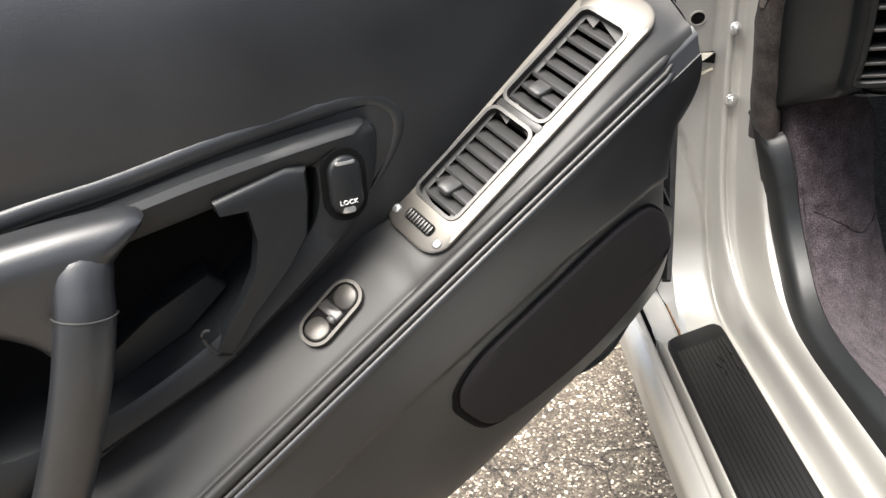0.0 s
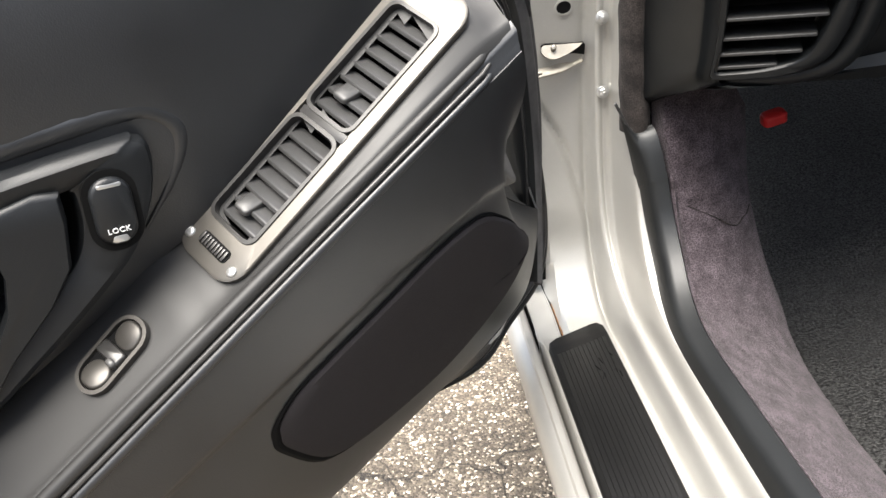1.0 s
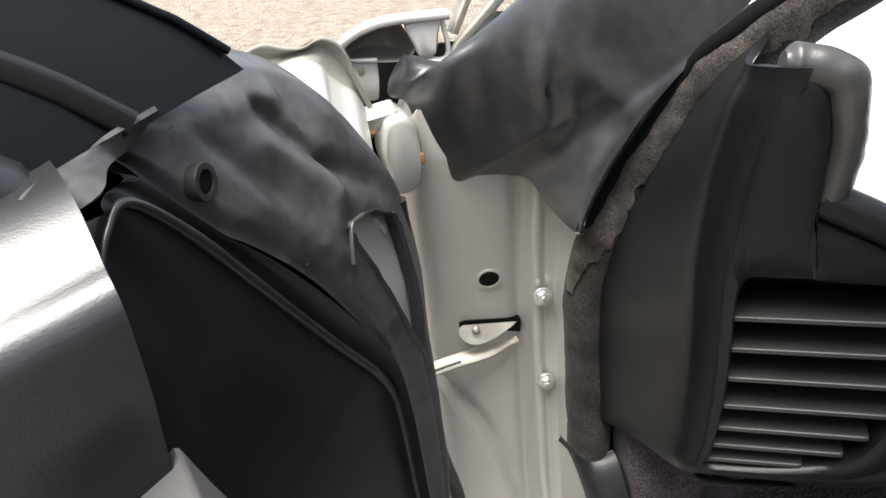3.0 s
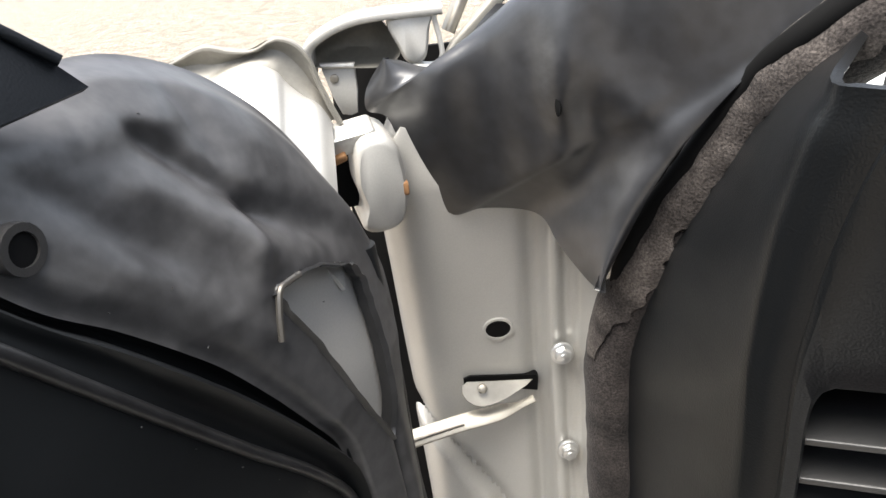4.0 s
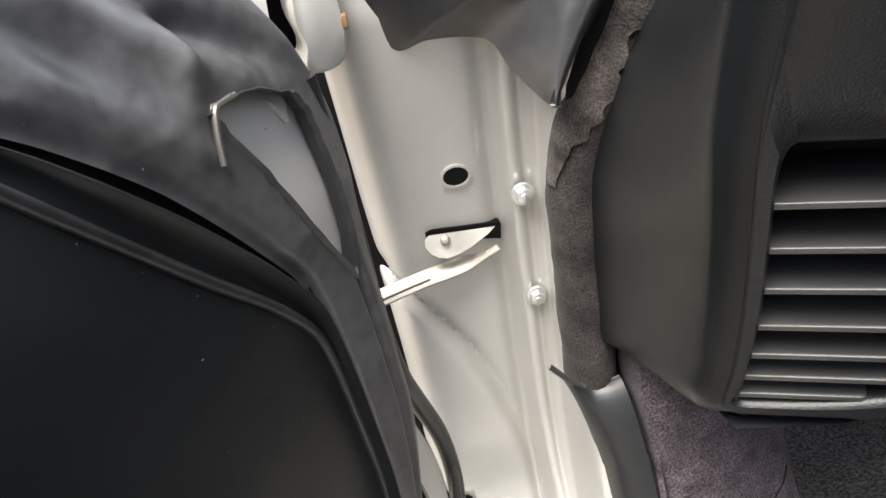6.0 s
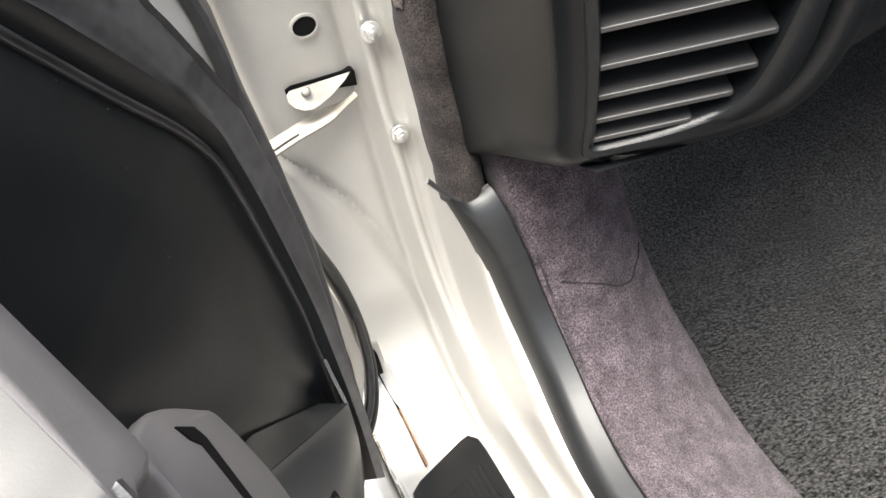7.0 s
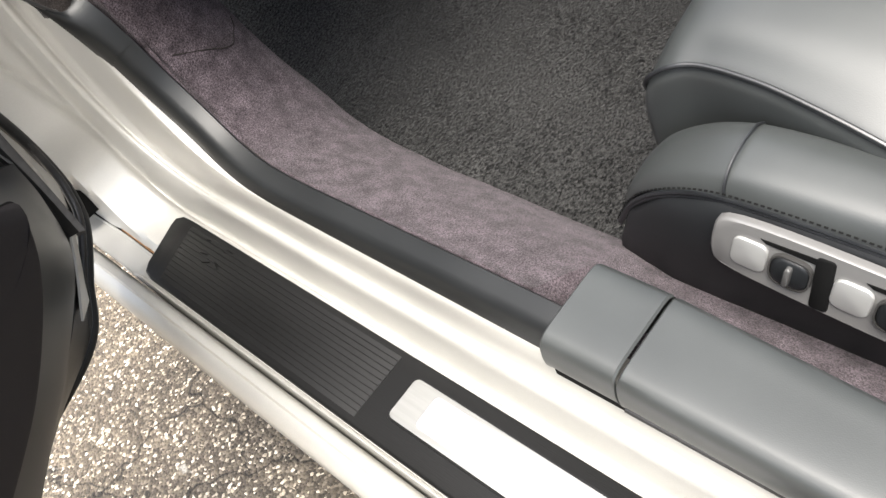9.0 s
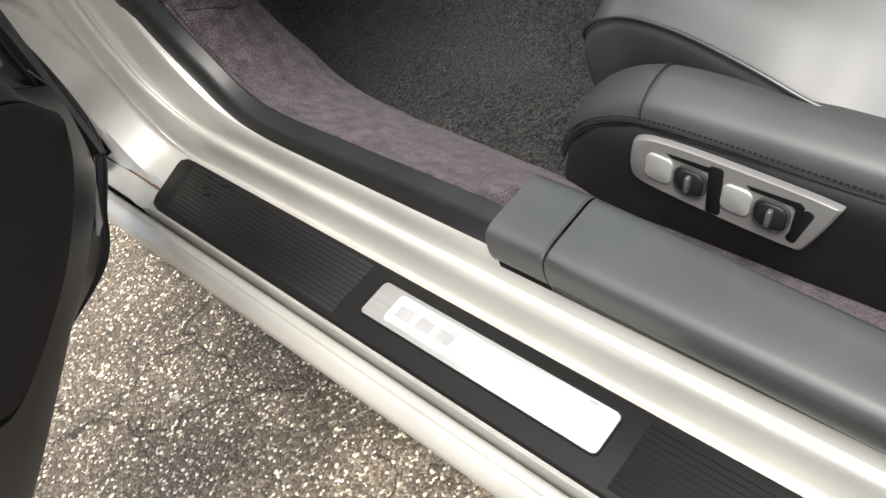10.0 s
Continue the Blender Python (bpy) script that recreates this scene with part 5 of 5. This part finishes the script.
# folds as seen along the pillar, in x and z: their line, width and height
FOLDS = (((-0.015, 0.840), (-0.022, 0.800), 0.014, 0.004), ((0.006, 0.850), (0.006, 0.780), 0.016, -0.006),
         ((0.045, 0.868), (0.037, 0.820), 0.009, 0.0050), ((0.037, 0.815), (0.040, 0.775), 0.009, 0.0025), ((0.026, 0.845), (0.030, 0.805), 0.007, -0.0030), ((0.054, 0.824), (0.066, 0.814), 0.011, 0.0040), ((0.052, 0.800), (0.047, 0.765), 0.010, -0.0025))
rows = []
for q, (a, b) in enumerate(zip(LEFT, RIGHT)):
    row = []
    for j in np.linspace(0, 1, 64):
        p = Vector(tuple(lerp(a, b, j)))
        d = Vector((-0.25, -0.9, 0.2))
        k = math.sin(math.pi * min(1, max(0, j)))
        x, z = p.x, p.z
        p += d * (0.010 * k + k ** 0.5 * sum(h * crease(x, z, f, g, w) for f, g, w, h in FOLDS) + k * (0.0025 * noise.noise(Vector((x * 24, 1.5, z * 20))) + 0.0002 * noise.noise(Vector((x * 140, 2.5, z * 140)))))
        row.append(p)
    rows.append(row)
part("boot_sheet", sheet(rows, 0.003), PILLAR_RUBBER, boot)
slit_at = min((p for r in rows for p in r), key=lambda p: (p.x - 0.034) ** 2 + (p.z - 0.817) ** 2)
m = basis(slit_at, (1, -0.3, 0), (-0.2, 0.2, 1))
part("boot_slit", slab(circle(0.0014, 14, 0.0046), -0.004, 0.0012, m, 0.0004), DARK, boot)

# ---- dashboard ----
dash = thing("dashboard", (0.4, 0.5, 0.55), "charcoal moulded dashboard with a side air vent", "dashboard")


def fp(x, z, off=0.0):
    """A point on the dash face, off metres out of it; the face is turned towards the doorway."""
    return Vector((x - 0.38 * off, 0.222 - 0.42 * (x - 0.087) - 0.213 * (z - 0.733) - 0.905 * off, z - 0.19 * off))


# the face with its raised wing beside the pillar, and the opening of the vent
FACE = round_loop([(0.0785, 0.760), (0.0788, 0.785), (0.0803, 0.8135), (0.0845, 0.843), (0.0885, 0.851), (0.0985, 0.849), (0.1045, 0.836), (0.1055, 0.815), (0.1045, 0.798), (0.108, 0.790), (0.130, 0.779), (0.161, 0.760), (0.175, 0.752), (0.180, 0.727), (0.179, 0.693), (0.175, 0.655), (0.164, 0.632), (0.141, 0.6215), (0.107, 0.6185), (0.085, 0.6190), (0.0825, 0.628), (0.0835, 0.645), (0.083, 0.68), (0.081, 0.72)], 5)
VENT = round_loop([(0.0860, 0.7427), (0.0870, 0.7530), (0.0895, 0.7552), (0.0925, 0.7554), (0.097, 0.7555), (0.102, 0.7555), (0.107, 0.7555), (0.112, 0.7555), (0.117, 0.7555), (0.122, 0.7555), (0.134, 0.7555), (0.148, 0.7548), (0.159, 0.7475), (0.1695, 0.7315), (0.166, 0.6924), (0.158, 0.655), (0.148, 0.637), (0.124, 0.6285), (0.098, 0.6255), (0.0870, 0.6265), (0.0875, 0.637), (0.0895, 0.655), (0.0895, 0.685), (0.0878, 0.715)], 5)


def fring(k, off):
    return [fp(lerp(a[0], b[0], k), lerp(a[1], b[1], k), off) for a, b in zip(FACE, VENT)]


bm, V = grid([fring(0, -0.02), fring(0.0, -0.005), fring(0.06, -0.0015), fring(0.2, 0.0), fring(0.8, 0.0), fring(0.95, -0.0015), fring(1.0, -0.005), fring(1.0, -0.05)], True)
part("vent_surround", bm, DASH, dash)
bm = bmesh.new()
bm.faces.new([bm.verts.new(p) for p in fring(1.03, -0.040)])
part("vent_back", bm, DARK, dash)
SLATS = ((0.733, 0.086, 0.170), (0.713, 0.0885, 0.168), (0.693, 0.0895, 0.165), (0.673, 0.0895, 0.161), (0.656, 0.089, 0.156), (0.642, 0.088, 0.148), (0.630, 0.086, 0.132))
for z, x0, x1 in SLATS:
    a, b = fp(x0 - 0.002, z, -0.004), fp(x1, z + 0.002, -0.004)
    m = basis((a + b) / 2 + Vector((0.005, 0.0125, 0.0)), b - a, (0.30, 0.95, 0.10))
    part("vent_slat", slab(rrect((b - a).length, 0.030, 0.002, 2), -0.0010, 0.0014, m, 0.0007), DASH_SLAT, dash, "thin grey slat of the vent")
# rounded end of the dash, towards the doorway
EDGE_Z, EDGE_X = (0.612, 0.619, 0.628, 0.645, 0.68, 0.72, 0.76, 0.785, 0.8135, 0.843, 0.853), (0.088, 0.0842, 0.0822, 0.0835, 0.083, 0.081, 0.0785, 0.0788, 0.0803, 0.0845, 0.0885)
rows = []
for t in np.linspace(0, 1, 48):
    z, zs = lerp(0.857, 0.617, t), lerp(0.850, 0.556, t)
    x = float(np.interp(z, EDGE_Z, EDGE_X))
    p = fp(x, z)
    q = min(cr(SEAL, 120), key=lambda c: abs(c[2] - zs))
    ex, ey = q[0] + 0.004, q[1] + 0.013
    rows.append(cr([p + Vector((0.006, -0.0010, 0)), p + Vector((0.0006, 0.0030, 0)), p + Vector((-0.0055, 0.0100, lerp(0, zs - z, 0.05))), p + Vector((-0.0085, 0.0230, lerp(0, zs - z, 0.14))), (lerp(p.x - 0.009, ex, 0.45), lerp(p.y + 0.012, ey, 0.50), lerp(z, zs, 0.5)), (ex, ey, zs), (ex + 0.012, ey + 0.05, zs - 0.004)], 26))
rows += [[Vector(tuple(p)) + Vector((0.004, 0.004, -0.006)) for p in rows[-1]], [Vector(tuple(p)) + Vector((0.03, 0.01, -0.007)) for p in rows[-1]]]
part("dash_side", sheet(rows, -0.003), DASH, dash, "curved charcoal end of the dashboard")
# knee edge
bm = sweep(circle(0.010, 14, 0.009), cr([fp(0.176, 0.762, -0.010), fp(0.190, 0.730, -0.010), fp(0.191, 0.690, -0.011), fp(0.186, 0.650, -0.012), fp(0.172, 0.626, -0.012), fp(0.145, 0.6155, -0.012), fp(0.108, 0.6125, -0.013), fp(0.088, 0.614, -0.020)], 48), up=(0, -1, 0), scale=lambda t: 1 - 0.35 * ease(0.5, 0.8, t))
part("knee_roll", bm, DASH, dash)
rows = []
for x in np.linspace(0.172, 1.2, 14):
    y0 = 0.190 + 0.10 * min(1, max(0, x - 0.18) / 0.4)
    low_z = 0.602 - 0.03 * ease(0.18, 0.30, x)
    rows.append(cr([(x, y0 + 0.012, 0.752 - 0.25 * min(0.15, x - 0.172)), (x, y0 + 0.030, 0.68), (x, y0 + 0.065, 0.62), (x, y0 + 0.13, low_z), (x, 0.95, low_z - 0.02)], 16))
part("knee_panel", sheet(rows, 0.004), PLASTIC, dash)
bm, V = grid([[(0.088, 0.245, 0.611), (0.13, 0.235, 0.611), (0.22, 0.24, 0.611)], [(0.082, 0.34, 0.588), (0.14, 0.34, 0.580), (0.24, 0.36, 0.575)], [(0.076, 0.44, 0.580), (0.15, 0.45, 0.574), (0.26, 0.5, 0.568)]])
part("dash_underside", bm, PLASTIC, dash)
# padded rim, and a top whose sky reflection is painted as pale colour
bm = sweep(circle(0.0085, 14), cr([fp(0.108, 0.797, -0.008), fp(0.130, 0.786, -0.007), fp(0.152, 0.773, -0.007), fp(0.172, 0.761, -0.009), (0.22, 0.190, 0.742), (0.34, 0.25, 0.71), (0.5, 0.29, 0.70)], 44))
part("dash_rim", bm, DASH, dash, "padded rim of the dashboard")
bm = sweep(circle(0.0075, 14, 0.0085), cr([(0.0885, 0.2055, 0.8575), (0.096, 0.2045, 0.8560), (0.1053, 0.2005, 0.8535), (0.1125, 0.198, 0.846), (0.1150, 0.200, 0.823), (0.1135, 0.2065, 0.797)], 44), scale=lambda t: 0.55 + 0.45 * ease(0.0, 0.12, t))
for v in bm.verts:
    v.co += Vector((0.5, -1, 0.3)) * 0.0008 * noise.noise(v.co * 120)
part("demister_roll", bm, GREY_PLASTIC, dash, "soft dark roll on the dash end")
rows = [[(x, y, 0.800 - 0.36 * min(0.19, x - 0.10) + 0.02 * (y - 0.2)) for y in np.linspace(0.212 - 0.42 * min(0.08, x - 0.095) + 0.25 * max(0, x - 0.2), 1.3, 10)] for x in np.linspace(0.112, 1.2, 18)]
part("dash_top", sheet(rows, 0.004), PAINTED_GLARE, dash, "glossy top of the dashboard, sky reflection painted as pale colour")
m = basis((0.238, 0.430, 0.500), (1, 0, 0.2), (0, 1, 0.2))
part("release_handle", slab(rrect(0.028, 0.019, 0.006, 4), -0.006, 0.006, m, 0.003), RED, dash, "red release handle under the dash")

# ---- seat ----
seat = thing("driver_seat", (0.5, -0.4, 0.22), "black leather power seat beside the sill", "car seat")


# cushion: stations along the seat, a section from the outer side over the top
rows = []
for y, k, w in ((-0.060, 0.0, 0.030), (-0.0605, 0.25, 0.022), (-0.063, 0.5, 0.014), (-0.070, 0.75, 0.006), (-0.085, 0.93, 0.007), (-0.11, 1.0, 0.013), (-0.155, 1.0, 0.010), (-0.20, 0.95, 0.003), (-0.24, 0.88, -0.004), (-0.28, 0.78, -0.009), (-0.34, 0.66, -0.012), (-0.50, 0.60, -0.012), (-0.9, 0.55, -0.012)):
    h = lerp(0.335, 0.432, k)
    hc = lerp(0.335, 0.462, min(1, k + 0.35 * ease(-0.12, -0.30, y))) - 0.02 * ease(-0.2, -0.6, y)
    sec = [(0.262 + w, y, 0.25), (0.252 + w, y, lerp(0.25, h, 0.6)), (0.247 + w, y, h - 0.020), (0.2485 + w, y, h - 0.005), (0.258 + w, y, h + 0.004), (0.30, y, lerp(h, hc, 0.50) + 0.006), (0.38, y, hc + 0.004), (0.55, y, hc), (0.80, y, hc - 0.01), (0.90, y, h - 0.03), (0.91, y, 0.25)]
    rows.append(cr(sec, 64))
part("cushion", sheet(cr([np.array(r) for r in rows], 70), 0.004), SEAT_LEATHER, seat, "smooth black leather cushion")
bm = sweep(circle(0.0019, 8), cr([(0.275, -0.0605, 0.380), (0.262, -0.064, 0.398), (0.2535, -0.074, 0.418), (0.2555, -0.090, 0.4300), (0.2610, -0.112, 0.4330), (0.2585, -0.155, 0.4325), (0.2515, -0.20, 0.4280), (0.2450, -0.24, 0.4210), (0.2395, -0.28, 0.4115), (0.2365, -0.34, 0.400)], 60))
part("piping", bm, LEATHER, seat, "thin black piping")
# side bolster
rows = []
for y, k in ((-0.064, 0.0), (-0.066, 0.2), (-0.074, 0.42), (-0.092, 0.66), (-0.120, 0.85), (-0.150, 0.96), (-0.18, 1.0), (-0.24, 1.0), (-0.34, 0.98), (-0.5, 0.95), (-0.9, 0.93)):
    top = lerp(0.30, 0.414, k)
    lowz = lerp(0.285, 0.388, k)
    sec = [(0.205 + 0.012 * (1 - k), y, lowz - 0.004), (0.1935 + 0.02 * (1 - k), y, lowz + 0.001), (0.1925 + 0.02 * (1 - k), y, lerp(lowz, top, 0.3)), (0.200 + 0.015 * (1 - k), y, lerp(lowz, top, 0.75)), (0.216 + 0.008 * (1 - k), y, top - 0.001), (0.235, y, top), (0.252, y, top - 0.010), (0.258, y, top - 0.05)]
    rows.append(cr(sec, 36))
part("side_bolster", sheet(cr([np.array(r) for r in rows], 54), 0.004), SEAT_LEATHER, seat, "padded leather side bolster")
seam = [(0.1945, -0.070, 0.315), (0.1940, -0.085, 0.345), (0.1930, -0.110, 0.370), (0.1928, -0.145, 0.387), (0.1925, -0.18, 0.3925), (0.1925, -0.24, 0.3925), (0.1925, -0.34, 0.389), (0.193, -0.6, 0.385), (0.193, -0.9, 0.385)]
pts = cr(seam, 160)
part("seam_welt", sweep(circle(0.0018, 6), pts), LEATHER, seat)
part("seam_welt", sweep(circle(0.0014, 6), [Vector(tuple(p)) + Vector((0.0004, 0, -0.0042)) for p in pts]), LEATHER, seat)
for lift in (0.0060, -0.0068):
    line = [Vector(tuple(p)) + Vector((-0.0012 if lift > 0 else 0.0012, 0, lift)) for p in pts]
    bm = bmesh.new()
    run = 0.0
    for a, b in zip(line, line[1:]):
        L = (b - a).length
        while run < L:
            slab(rrect(0.0027, 0.0008, 0.0003, 1), -0.0004, 0.0008, basis(a.lerp(b, run / L), b - a, (-0.5, 0, 1)), 0.0002, bm)
            run += 0.0044
        run -= L
    part("stitching", bm, DARK if lift > 0 else GREY_PLASTIC, seat, "row of fine stitches")
part("cross_seam", sweep(circle(0.0011, 6), cr([(0.1925, -0.163, 0.395), (0.196, -0.1625, 0.404), (0.206, -0.162, 0.412), (0.222, -0.162, 0.4155), (0.24, -0.162, 0.414), (0.252, -0.162, 0.405)], 20)), LEATHER, seat)
# side valance and switch pod
rows = []
for y, k in ((-0.068, 0.0), (-0.085, 0.5), (-0.12, 0.85), (-0.16, 1.0), (-0.4, 1.0), (-0.9, 1.0)):
    rows.append(cr([(0.200, y, lerp(0.29, 0.388, k)), (0.188 + 0.01 * (1 - k), y, lerp(0.285, 0.375, k)), (0.184 + 0.012 * (1 - k), y, lerp(0.27, 0.33, k)), (0.192, y, 0.24), (0.20, y, 0.22)], 18))
part("side_valance", sheet(rows, 0.003), PLASTIC, seat, "black plastic side valance")
PM = basis((0.180, -0.24, 0.366), (0, -1, 0), (0.22, 0, 1))
pod = part("switch_pod", slab([tuple(p) for p in round_loop([(-0.070, 0.022), (-0.078, 0.010), (-0.078, -0.012), (-0.066, -0.020), (-0.02, -0.026), (0.03, -0.0305), (0.062, -0.032), (0.070, -0.028), (0.088, 0.010), (0.084, 0.016), (0.04, 0.020), (-0.03, 0.024)], 3)], -0.002, 0.005, PM, 0.003), POD, seat, "silver-grey plastic switch pod")
for cx, cy in ((-0.036, -0.001), (0.030, -0.006)):
    mm = PM @ Matrix.Translation((cx, cy, 0.005)) @ pose(0, 0, 0, 0, 0, -4)
    # raised near-black strip paints the shade of the recess
    part("switch_recess_shade", slab([(-0.010, 0.0165), (0.031, 0.0190), (0.0345, 0.0160), (0.0330, -0.0160), (0.0285, -0.0170), (0.0285, 0.0120), (0.026, 0.0140), (-0.006, 0.0140)], -0.003, 0.0006, mm, 0.0003), DARK, seat, "near-black strip painting the shade of a recess beside a switch")
    part("switch_label", slab([(x - 0.015, y) for x, y in rrect(0.024, 0.024, 0.006, 4)], -0.002, 0.0022, mm, 0.001), BADGE, seat, "pale silver switch button")
    part("seat_switch", slab([(x + 0.013, y) for x, y in rrect(0.025, 0.023, 0.008, 5)], -0.002, 0.0045, mm, 0.003), PLASTIC, seat, "black rounded seat switch")
    part("switch_ring", ring([(x + 0.013, y) for x, y in rrect(0.0275, 0.0255, 0.009, 5)], [(x + 0.013, y) for x, y in rrect(0.0250, 0.0230, 0.008, 5)], -0.001, 0.0036, mm), GREY_PLASTIC, seat, "thin grey ring round a switch")
    part("switch_fin", slab([(x + 0.013, y) for x, y in rrect(0.0042, 0.016, 0.002, 3)], 0.002, 0.0088, mm, 0.0015), SLAT, seat)
# near-black slabs paint the shade between the cells of the pod
part("pod_gap_shade", slab(rrect(0.012, 0.044, 0.003, 3), -0.001, 0.0062, PM @ Matrix.Translation((-0.003, -0.004, 0)), 0.001), DARK, seat)
part("pod_gap_shade", slab(rrect(0.008, 0.034, 0.003, 3), -0.001, 0.0058, PM @ Matrix.Translation((0.064, -0.010, 0)) @ pose(0, 0, 0, 0, 0, -20), 0.001), DARK, seat)
part("seat_base", slab([(x + 0.56, y - 0.5) for x, y in rrect(0.66, 0.80, 0.05, 3)], 0.216, 0.30, Matrix.Identity(4)), DARK, seat)
